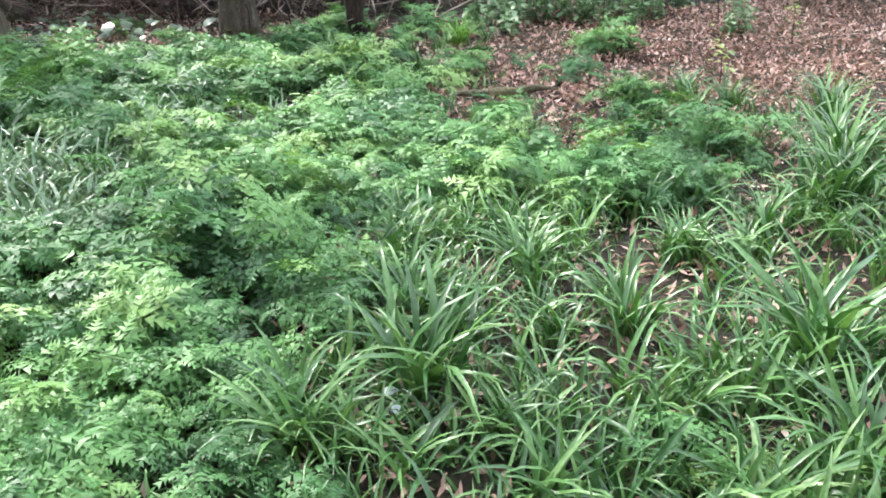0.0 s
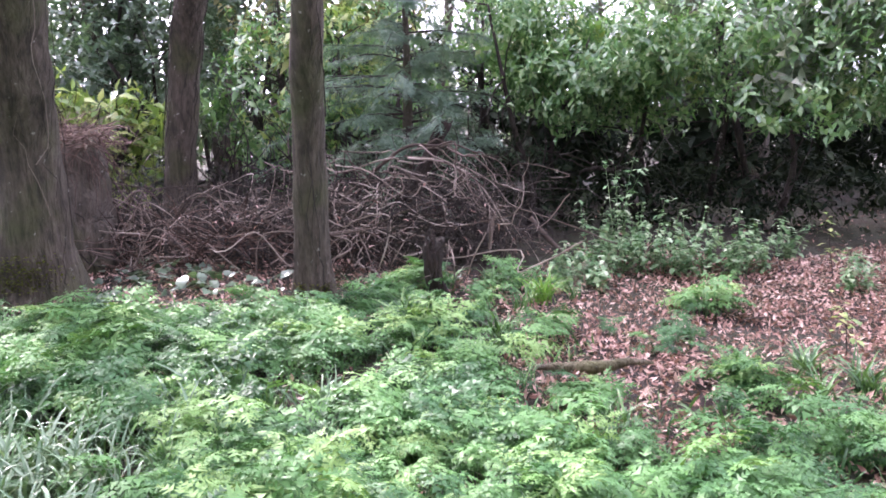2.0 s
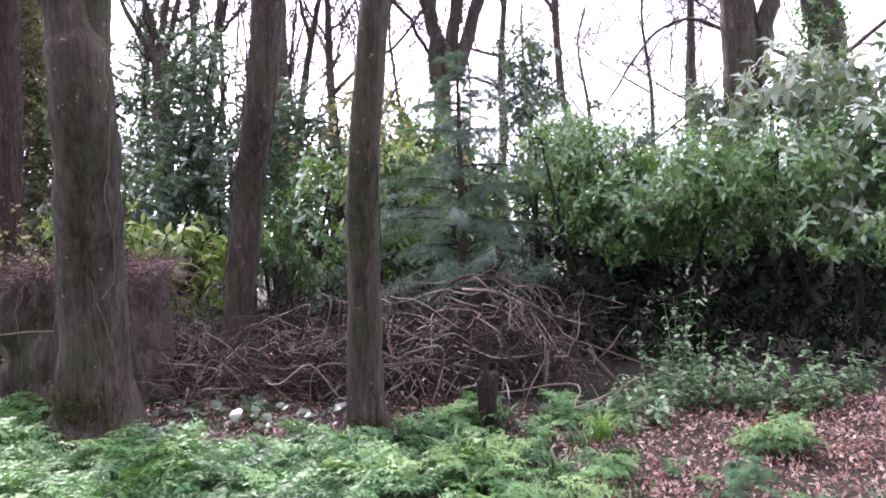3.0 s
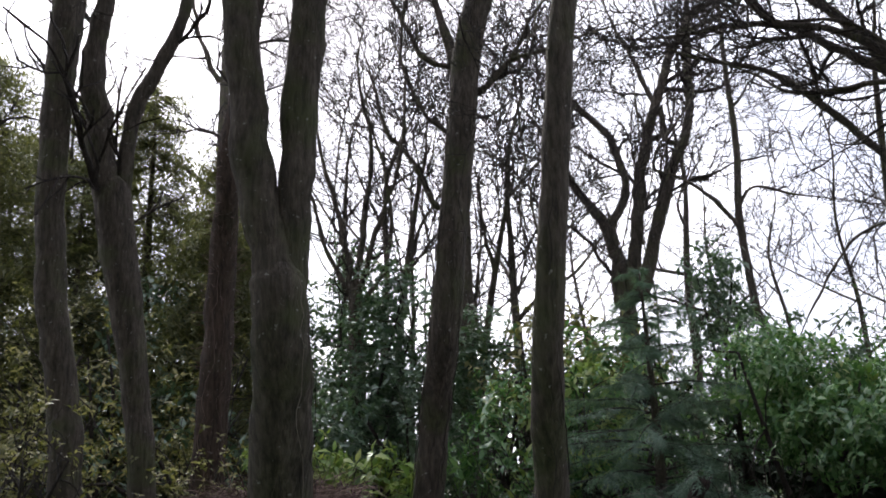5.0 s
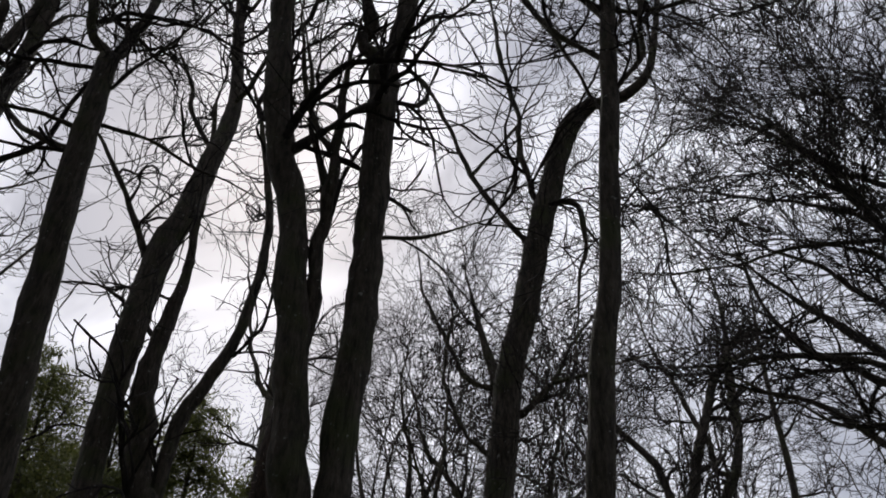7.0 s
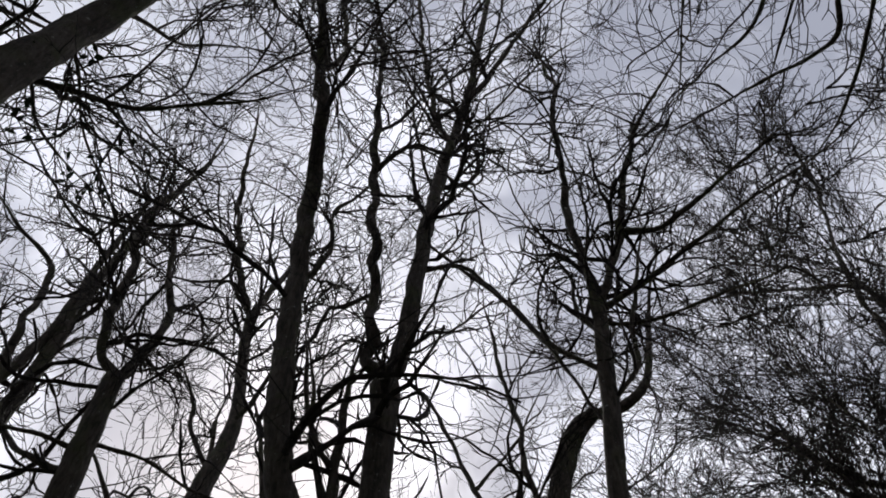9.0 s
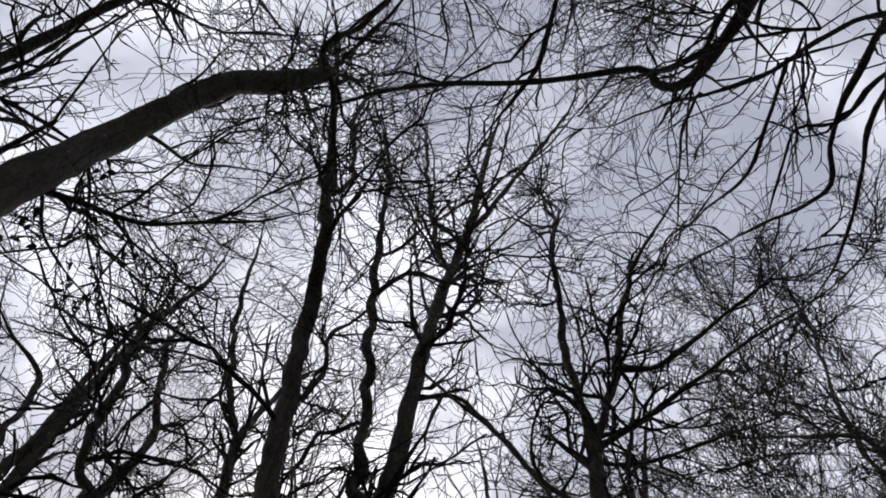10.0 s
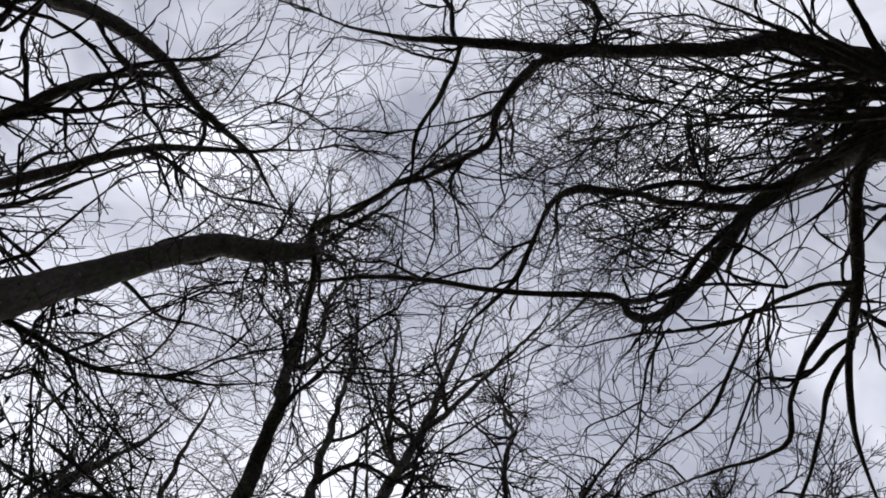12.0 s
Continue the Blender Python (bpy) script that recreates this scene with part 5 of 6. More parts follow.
def build_grass():
    """Short green blades filling the ground between the clumps."""
    xy = in_patches([(1.0, 2.7, 2.2, 1.6, 0.4), (-1.2, 2.9, 1.8, 1.5, 0.5), (-2.1, 4.3, 1.7, 1.2, 0.7), (0.2, 4.2, 1.2, 0.9, 0.5), (2.3, 4.6, 0.9, 0.7, 0.5), (-1.4, 5.9, 1.9, 0.7, 0.5), (-3.6, 5.6, 1.4, 1.0, 0.5)], 420)
    pick = rng.integers(0, 4, len(xy))
    pieces = []
    for k in range(4):
        w = np.flatnonzero(pick == k)
        m = len(w)
        v, f = strap_leaf(0.6 + 0.55 * k, rng.uniform(0.030, 0.050), 3)
        pieces.append(spread(v, f, on_ground(xy[w], -0.005), rng.uniform(0, 6.28, m), rng.uniform(0.07, 0.19, m), rng.uniform(-0.3, 0.3, m), rng.normal(0, 0.25, m)))
    tagged(part("grass", join(pieces), STRAP), "short dark green grass covering the woodland floor", "grass", kind="stuff")


build_grass()


def build_litter():
    v = np.array([[0, 0, 0], [-0.19, 0.45, 0.09], [0.19, 0.5, 0.12], [0, 0.5, 0], [0.03, 1, 0.16]])
    f = np.array([[0, 3, 1], [0, 2, 3], [1, 3, 4], [3, 2, 4]])
    xy = in_patches([(2.7, 5.2, 1.2, 1.4, 0.9), (1.6, 7.2, 1.9, 1.9, 1.0), (3.6, 8.6, 2.6, 2.6, 0.9), (0.5, 5.6, 0.6, 0.8, 0.9), (1.9, 10.2, 2.2, 1.6, 0.35), (5.5, 9.5, 2.5, 3.0, 0.5), (0.9, 3.0, 1.8, 1.7, 0.6), (-1.2, 3.6, 2.6, 2.4, 0.12), (-2.6, 7.3, 2.4, 1.2, 0.7), (0.7, 5.1, 0.9, 0.8, 0.8), (0.0, -1.2, 4.5, 2.6, 0.22), (4.5, 3.5, 2.0, 3.0, 0.3), (-5.0, 2.5, 2.2, 3.0, 0.2)], 800)
    xy = xy[(xy[:, 1] < 9.2 + 0.5 * np.sin(2.1 * xy[:, 0])) | (rng.uniform(0, 1, len(xy)) < 0.04)]
    n = len(xy)
    vf = spread(v, f, on_ground(xy, 0.012) + np.column_stack([np.zeros((n, 2)), rng.uniform(0, 0.03, n)]), rng.uniform(0, 6.28, n), 0.022 + 0.045 * rng.uniform(0, 1, n) ** 1.7, rng.normal(0.05, 0.5, n), rng.normal(0, 0.5, n))
    tagged(part("leaf_litter", vf, LITTER), "pinkish-brown fallen leaves covering the bare ground", "leaf litter", kind="stuff")


build_litter()


def withered_leaves(base, which, count):
    """Dead leaves still hanging on thin limbs, a few together."""
    rows = np.concatenate([tree_lines[base][1][w][1][2:, :3] for w in which])
    at = rows[rng.integers(0, len(rows), count)] + rng.normal(0, 0.16, (count, 3))
    at = np.repeat(at, 4, 0) + rng.normal(0, 0.035, (count * 4, 3))
    v, f = blade_leaf(0.5, 0.5)
    n = len(at)
    part("withered_leaves", spread(v * np.array([1.6, 1, 1]), f, at, rng.uniform(0, 6.28, n), rng.uniform(0.05, 0.11, n), rng.normal(0, 0.8, n)), IVY_SHADE, base, kind="stuff")


withered_leaves(overhead_tree, [k for k, (kind, row) in enumerate(tree_lines[overhead_tree][1]) if kind == "limb" and row[2, 2] < 10.0], 26)


def moss(base, low, high, facing, count):
    """Cushions of moss on the foot of a trunk."""
    row = tree_lines[base][1][0][1]
    row = row[(row[:, 2] > low) & (row[:, 2] < high)]
    i, a = rng.integers(0, len(row), count), facing + rng.normal(0, 0.8, count)
    w = row[i, 3] * 1.12
    at = row[i, :3] + np.column_stack([np.cos(a) * w, np.sin(a) * w, rng.uniform(-0.06, 0.06, count)])
    v, f = blade_leaf(0.3, 0.3)
    part("moss", spread(v * np.array([2, 1, 1]), f, at, a - 1.57, rng.uniform(0.012, 0.03, count), rng.uniform(0.2, 1.2, count)), MOSS, base, kind="stuff")


moss(double_tree, 0.0, 0.40, -2.1, 1500)
moss(straight_tree, 0.0, 0.25, -1.4, 300)

# ---- evergreen shrubs ----


def shoot_shape(leaves=7, length=0.13):
    """A whorl of leaves round a shoot that points up."""
    v = np.array([[0, 0, 0], [-0.21, 0.42, 0.05], [0.21, 0.46, 0.05], [0, 0.5, -0.02], [0.02, 1, -0.26]])
    f = np.array([[0, 3, 1], [0, 2, 3], [1, 3, 4], [3, 2, 4]])
    k = leaves
    pos = np.column_stack([np.zeros((k, 2)), np.linspace(-0.05, 0.01, k)])
    return spread(v * np.array([1.0, 1, 1]), f, pos, np.arange(k) * 2.4, length * rng.uniform(0.7, 1.2, k), np.linspace(-0.5, 0.7, k) + rng.normal(0, 0.15, k))


def in_lobes(lobes, per_area, shell=0.35, floor=0.0):
    """Random places in the outer shell of ellipsoid lobes, with their outward directions."""
    ps, ds = [], []
    for x, y, z, rx, ry, rz in lobes:
        n = int(per_area * 4 * math.pi * ((rx * ry) ** 1.6 / 3 + (rx * rz) ** 1.6 / 3 + (ry * rz) ** 1.6 / 3) ** (1 / 1.6))
        d = unit(rng.normal(0, 1, (n, 3)))
        lump = np.array([noise.noise(Vector((q * 2.2 + np.array([x, y, z])).tolist())) for q in d])
        r = (1 + 0.38 * lump) * (1 - shell * rng.uniform(0, 1, n) ** 1.5)
        p = np.array([x, y, z]) + d * r[:, None] * np.array([rx, ry, rz])
        gap = np.array([noise.noise(Vector((q * 1.9).tolist())) for q in p])
        keep = (p[:, 2] > floor + 0.25 * gap) & (gap > -0.22)
        ps.append(p[keep])
        ds.append(d[keep])
    return np.concatenate(ps), np.concatenate(ds)


def shrub(name, label, lobes, density, mat, leaf=0.13, leaves=7, floor=0.0, stems=6, shell=0.35):
    base = tagged(new(name), label, "shrub")
    p, d = in_lobes(lobes, density, shell, floor)
    n = len(p)
    d = unit(d + np.array([0, 0, 0.45]) + rng.normal(0, 0.6, (n, 3)))
    yaw = np.arctan2(d[:, 0], -d[:, 1])
    tilt = np.arccos(np.clip(d[:, 2], -1, 1))
    v, f = shoot_shape(leaves, leaf)
    part("foliage", spread(v, f, p, yaw, rng.uniform(0.5, 1.35, n), tilt), mat, base, kind="stuff")
    rows = []
    for i in range(stems):
        x, y, z, rx, ry, rz = lobes[i % len(lobes)]
        a = rng.uniform(0, 6.28)
        foot = np.array([x + rng.uniform(-0.6, 0.6) * rx, y + rng.uniform(-0.4, 0.4) * ry, -0.05])
        top = np.array([x + 0.6 * rx * math.cos(a), y + 0.6 * ry * math.sin(a), z + rng.uniform(0, 0.5) * rz])
        mid = (foot + top) / 2 + rng.normal(0, 0.25, 3)
        vf, s = bough([(*foot, 0.05), (*mid, 0.035), (*top, 0.015)], 0.2, 6, 0.1, 0.4)
        part("stem", vf, TWIG, base)
        k = 14
        st = s[rng.integers(2, len(s), k), :3]
        rows.append(np.concatenate([st, rng.normal(0, 1, (k, 3)) + np.array([0, 0, 0.3])], 1))
    rows = np.concatenate(rows)
    l1, r1 = grow(rows[:, :3], rows[:, 3:], rng.uniform(0.5, 1.3, len(rows)), np.full(len(rows), 0.012), 6, 0.25, 0.02)
    part("twig_tangle", tubes(l1, r1, 3), TWIG, base, kind="stuff")
    return base


def hedge_lobes(low, high, count, seed, front, back):
    """Uneven clumps that make up the hedge, its top rising along x."""
    pick = random.Random(seed)
    rows = []
    for j in range(count):
        x = low + (high - low) * (j + pick.uniform(0, 1)) / count
        top = float(np.interp(x, [-0.8, 0.0, 0.5, 1.2, 1.9, 3.0, 5.0, 9.5], [2.95, 3.1, 2.75, 2.6, 2.8, 2.9, 3.2, 3.5]))
        y, r = pick.uniform(front, back), pick.uniform(0.42, 0.8)
        z = pick.uniform(1.45, max(1.5, top - 0.6 * r))
        rows.append((x, y - 0.06 * x, z, r * pick.uniform(0.9, 1.35), r * pick.uniform(0.8, 1.2), r * pick.uniform(0.55, 0.85)))
    return rows


shrub("laurel_hedge", "tall glossy evergreen laurel hedge with a dark bare underside", hedge_lobes(-0.5, 1.5, 24, 3, 10.8, 12.4) + hedge_lobes(1.5, 9.0, 46, 5, 10.3, 12.4), 30, LAUREL, 0.125, 6, 1.10, 3, 0.5)
shrub("laurel_hedge", "fresh yellow-green laurel growing through the hedge", hedge_lobes(0.2, 6.0, 5, 8, 10.6, 11.4), 9, LAUREL_NEW, 0.14, 6, 1.5, 3, 0.6)
shrub("rhododendron", "tall rhododendron with pale whorled leaves above the hedge", [(1.9, 11.4, 2.9, 0.45, 0.4, 0.4), (2.4, 10.9, 2.9, 0.5, 0.4, 0.45), (2.75, 10.2, 1.75, 0.45, 0.4, 0.4), (2.5, 10.4, 2.3, 0.4, 0.35, 0.35), (3.2, 10.2, 2.4, 0.6, 0.5, 0.6), (3.0, 10.9, 3.2, 0.6, 0.5, 0.45), (4.0, 10.2, 3.0, 0.8, 0.6, 0.8), (5.2, 10.0, 2.4, 0.9, 0.7, 0.8), (2.7, 12.4, 3.5, 0.7, 0.5, 0.5), (1.5, 12.2, 3.1, 0.4, 0.4, 0.4)], 15, RHODO, 0.18, 7, 1.35, 2, 0.8)
# these two thickets carry the shade under the hedge in their leaf colour
shrub("dark_thicket", "thicket under and behind the hedge with deep shade put into its leaf colour", [(0.4, 13.2, 0.8, 1.5, 0.5, 1.3), (2.6, 13.4, 0.9, 1.6, 0.5, 1.4), (5.0, 13.2, 0.9, 1.8, 0.5, 1.5), (7.6, 12.8, 1.0, 2.0, 0.5, 1.6), (0.5, 15.4, 1.0, 2.5, 0.9, 1.5), (4.0, 15.6, 1.0, 2.8, 0.9, 1.6), (8.0, 15.0, 1.1, 2.8, 1.0, 1.8), (12.0, 13.4, 1.4, 2.8, 1.6, 2.2), (-3.2, 15.0, 1.4, 1.8, 0.9, 1.8), (6.0, 16.6, 1.0, 3.2, 0.8, 1.9)], 14, IVY_SHADE, 0.30, 5, 0.0, 3, 0.8)
shrub("dark_thicket", "low undergrowth under the hedge, coloured near black to stand for shade", [(-0.2, 11.0, 0.4, 1.0, 0.5, 0.75), (1.2, 10.9, 0.4, 1.2, 0.5, 0.8), (2.8, 10.7, 0.4, 1.3, 0.5, 0.8), (4.6, 10.6, 0.4, 1.5, 0.5, 0.85), (6.6, 10.4, 0.45, 1.6, 0.6, 0.85)], 46, IVY_SHADE, 0.11, 5, 0.0, 2, 0.8)
shrub("hedgerow", "distant dull green hedgerow beyond the trees", [(-9.0, 27.0, 1.8, 3.5, 1.2, 2.6), (-4.0, 28.0, 1.8, 3.5, 1.2, 2.3), (1.5, 28.0, 1.6, 3.5, 1.2, 2.2), (7.0, 27.0, 1.8, 3.5, 1.2, 2.6), (-6.5, 26.0, 2.4, 2.5, 1.0, 3.0)], 8, RHODO, 0.32, 5, 0.0, 10, 0.7)
shrub("laurel_bush", "fresh green laurel bush behind the brushwood", [(-3.6, 12.6, 1.7, 1.2, 1.1, 1.3), (-2.6, 13.2, 2.0, 1.1, 1.0, 1.5)], 32, LAUREL, 0.15, 6, 0.1, 6)
shrub("laurel_bush", "sparse laurel with fresh yellow-green shoots", [(-3.2, 12.3, 1.9, 1.1, 0.7, 1.2), (-2.4, 12.7, 2.3, 0.8, 0.7, 1.1)], 9, LAUREL_NEW, 0.17, 6, 0.2, 4, 0.6)
shrub("climbing_ivy", "green ivy wrapping a trunk behind the hedge", [(3.36, 14.26, 2.6, 0.55, 0.55, 0.9), (3.5, 14.22, 3.9, 0.5, 0.5, 1.0), (3.5, 14.22, 5.2, 0.42, 0.42, 0.9)], 60, LAUREL, 0.10, 5, 1.4, 3, 0.3)
shrub("tall_laurel", "tall straggling laurel with pale yellow-green leaves", [(-3.4, 13.4, 3.2, 1.0, 0.8, 1.0), (-2.4, 13.6, 3.0, 0.9, 0.8, 1.1), (-4.3, 13.6, 2.8, 0.7, 0.7, 0.8)], 12, YELLOW, 0.14, 5, 1.2, 9, 0.8)
shrub("laurel_bush", "low laurel bush with yellow-green new leaves", [(-5.7, 11.6, 1.0, 0.9, 0.8, 0.8), (-6.6, 11.2, 1.1, 0.9, 0.8, 0.9)], 26, LAUREL_NEW, 0.20, 6, 0.1, 6)
shrub("holly_bush", "dark holly-like evergreen among the trunks", [(-6.7, 13.6, 2.4, 1.1, 1.0, 1.6), (-6.3, 13.4, 3.8, 0.9, 0.7, 1.5), (-5.4, 13.2, 2.0, 1.0, 0.8, 1.3), (-5.0, 13.8, 3.2, 0.9, 0.7, 1.0)], 46, IVY, 0.14, 5, 0.1, 6, 0.7)
shrub("holly_bush", "dark brown-green evergreen beside a forked trunk", [(-8.2, 14.4, 2.2, 1.3, 0.8, 2.4), (-7.6, 14.6, 4.4, 1.0, 0.7, 1.5), (-6.5, 12.0, 1.6, 0.6, 0.5, 1.4), (-8.9, 14.2, 4.0, 0.8, 0.6, 1.4)], 34, IVY, 0.14, 5, 0.1, 5, 0.7)
shrub("holly_bush", "ragged evergreen tops rising behind the hedge", [(-0.6, 16.8, 3.4, 1.0, 0.7, 1.1), (0.9, 16.4, 3.2, 1.2, 0.7, 1.2), (2.4, 16.0, 3.4, 1.2, 0.8, 1.1), (3.6, 15.4, 3.9, 0.9, 0.7, 0.9), (-3.4, 19.6, 3.4, 1.3, 0.8, 1.2), (-2.6, 17.0, 3.0, 1.0, 0.7, 1.0)], 17, IVY, 0.12, 5, 0.5, 6, 0.95)
shrub("ivy_crown", "round-topped ivy-covered tree beyond the hedge", [(-1.40, 19.0, 5.35, 0.66, 0.7, 0.75), (-1.45, 19.0, 4.5, 0.78, 0.8, 0.8), (-1.3, 19.0, 3.4, 1.2, 1.0, 1.3), (-1.7, 19.1, 1.6, 1.6, 1.4, 1.6)], 26, IVY, 0.17, 5, 0.0, 5, 0.5)
shrub("scrub", "tangled scrub with sparse yellowing leaves", [(-8.6, 7.8, 1.2, 1.6, 1.5, 1.3), (-10.5, 7.0, 1.4, 1.6, 1.6, 1.5), (-7.6, 9.4, 1.1, 1.2, 1.2, 1.2), (-9.5, 9.5, 2.2, 1.6, 1.2, 1.8), (-6.9, 7.0, 1.5, 0.9, 0.7, 1.1), (-6.1, 8.4, 1.0, 0.9, 0.8, 0.9)], 17, YELLOW, 0.075, 5, 0.05, 16, 0.7)
shrub("understorey", "dark tangled understorey between the trunks", [(-8.6, 11.0, 1.6, 1.2, 1.0, 1.8), (-10.8, 9.6, 1.9, 1.4, 1.2, 2.1), (-12.0, 11.5, 2.6, 1.6, 1.2, 2.8), (-9.8, 12.8, 2.4, 1.5, 1.0, 2.6)], 9, YELLOW, 0.12, 5, 0.0, 18, 0.9)
shrub("dark_thicket", "dark evergreen undergrowth between far trunks", [(-11, 13, 1.5, 2.6, 1.5, 1.8), (-15, 10, 1.6, 2.4, 2.4, 2.0), (-9.5, 17, 1.8, 3.0, 1.5, 2.4), (-5.5, 18, 1.7, 2.8, 1.4, 2.3), (-13, 14.5, 3.2, 2.2, 1.6, 2.6), (-17, 12, 3.4, 2.2, 1.6, 2.8), (-7.6, 17.5, 2.0, 1.6, 0.8, 2.0), (-5.2, 17.2, 1.8, 1.3, 0.8, 1.8), (-6.6, 20.0, 2.6, 2.2, 0.9, 2.4), (-4.4, 20.5, 2.2, 1.6, 0.9, 2.2)], 10, IVY, 0.26, 5, 0.0, 12)
# added backdrop: near-black leaves stand for the dark behind the heap
shrub("bramble", "added low bramble backdrop behind the brushwood, leaves coloured as shade", [(-4.2, 10.3, 0.45, 1.1, 0.5, 0.6), (-2.4, 10.4, 0.5, 1.2, 0.5, 0.65), (-0.6, 10.4, 0.5, 1.1, 0.5, 0.65) ], 40, IVY_SHADE, 0.10, 5, 0.0, 10, 0.8)


def spray_shape(n=11):
    """A flat drooping spray of needles along +y."""
    v, f = [], []
    for j in range(n):
        u = j / (n - 1)
        for sgn in (-1, 1):
            ln = 0.30 * (1 - 0.6 * abs(u - 0.3)) * rng.uniform(0.35, 1.35)
            k = len(v)
            a = np.array([rng.normal(0, 0.02), u * 0.9 + rng.normal(0, 0.03), -0.18 * u * u + rng.normal(0, 0.03)])
            tip = a + np.array([sgn * ln * 0.8, ln * rng.uniform(0.3, 0.9), rng.normal(-0.05, 0.06)])
            v += [a, a + np.array([0, 0.46 / n, -0.01]), tip]
            f.append([k, k + 1, k + 2])
    return np.array(v, float), np.array(f)


def conifer(x, y, height, radius, label, density=1.0, first=0.12, size=0.45, fill=18, mat=None, needles=11, wispy=0.0):
    base = tagged(new("conifer"), label, "conifer")
    base.location = (x, y, -0.05)
    vf, s = bough([(0, 0, 0, 0.035 * height**0.7), (0.03, 0.02, height * 0.5, 0.02 * height**0.7), (0, 0, height, 0.008)], 0.25, 8, 0.08, 0.1)
    part("trunk", vf, BARK_DARK, base)
    n = int(26 * height**0.8 * density)
    z = np.clip(height * (first + (1 - first) * np.linspace(0, 0.98, n)) + rng.normal(0, 0.05 * height**0.5, n), 0.2, height * 0.99)
    yaw = np.arange(n) * 2.399 + rng.normal(0, 0.3, n)
    ln = radius * (1.03 - (z / height)) ** 0.75 * rng.uniform(0.45, 1.25, n)
    d = np.column_stack([np.cos(yaw), np.sin(yaw), rng.uniform(0.05, 0.35, n)])
    l1, r1 = grow(np.column_stack([np.zeros((n, 2)), z]), d, ln, 0.006 + 0.008 * ln, 7, 0.08, -0.06, 0.3)
    part("branchwork", tubes(l1, r1, 3), TWIG, base, kind="stuff")
    k = int(fill * n * max(radius, 0.8))
    who, u = rng.integers(0, n, k), rng.uniform(0.12, 1, k) * 6.99
    i = u.astype(int)
    w = (u - i)[:, None]
    p = l1[who, i] * (1 - w) + l1[who, i + 1] * w
    t = unit(l1[who, i + 1] - l1[who, i])
    head = np.arctan2(-t[:, 0], t[:, 1]) + rng.normal(0, 0.75, k)
    v, f = spray_shape(needles)
    part("foliage", spread(v, f, p, head, size * (1 - wispy * np.clip(p[:, 2] / height - 0.35, 0, 1)) * rng.uniform(0.5, 1.1, k), rng.normal(-0.25, 0.3, k), rng.normal(0, 0.4, k)), mat or NEEDLE, base, kind="stuff")
    return base


conifer(-1.50, 10.65, 3.8, 2.0, "young blue-green conifer with drooping sprays", 1.25, 0.14, 0.27, 38, wispy=0.9)
for cx, cy, ch in ((-15.8, 14.6, 11.0), (-11.0, 14.6, 7.0), (-15.0, 16.5, 12.0), (-13.6, 18.2, 10.5), (-17.5, 13.5, 12.5), (-19.0, 15.5, 11.0), (-12.2, 16.0, 8.0), (-16.5, 11.5, 10.0), (-14.0, 13.5, 8.5), (-18.5, 10.0, 11.0)):
    conifer(cx, cy, ch, 2.5, "tall dark spruce among the far trees", 0.95, 0.06, 1.15, 4.4, NEEDLE_DARK, 7, 0.18)
# unseen spruces added behind the clearing to block sky light on trunk fronts
for cx, cy, ch in ((-9.0, -5.0, 17.0), (-4.5, -8.5, 18.5), (0.5, -9.5, 18.0), (5.5, -8.0, 18.0), (9.5, -4.0, 17.0), (12.5, 1.0, 15.0), (-13.0, -1.0, 15.0), (-1.8, -12.5, 19.0), (3.2, -12.0, 19.0)):
    conifer(cx, cy, ch, 4.0, "added unseen spruce behind the clearing, blocking sky light", 0.6, 0.04, 2.6, 1.5, NEEDLE_DARK, 7)

# ---- deadwood ----


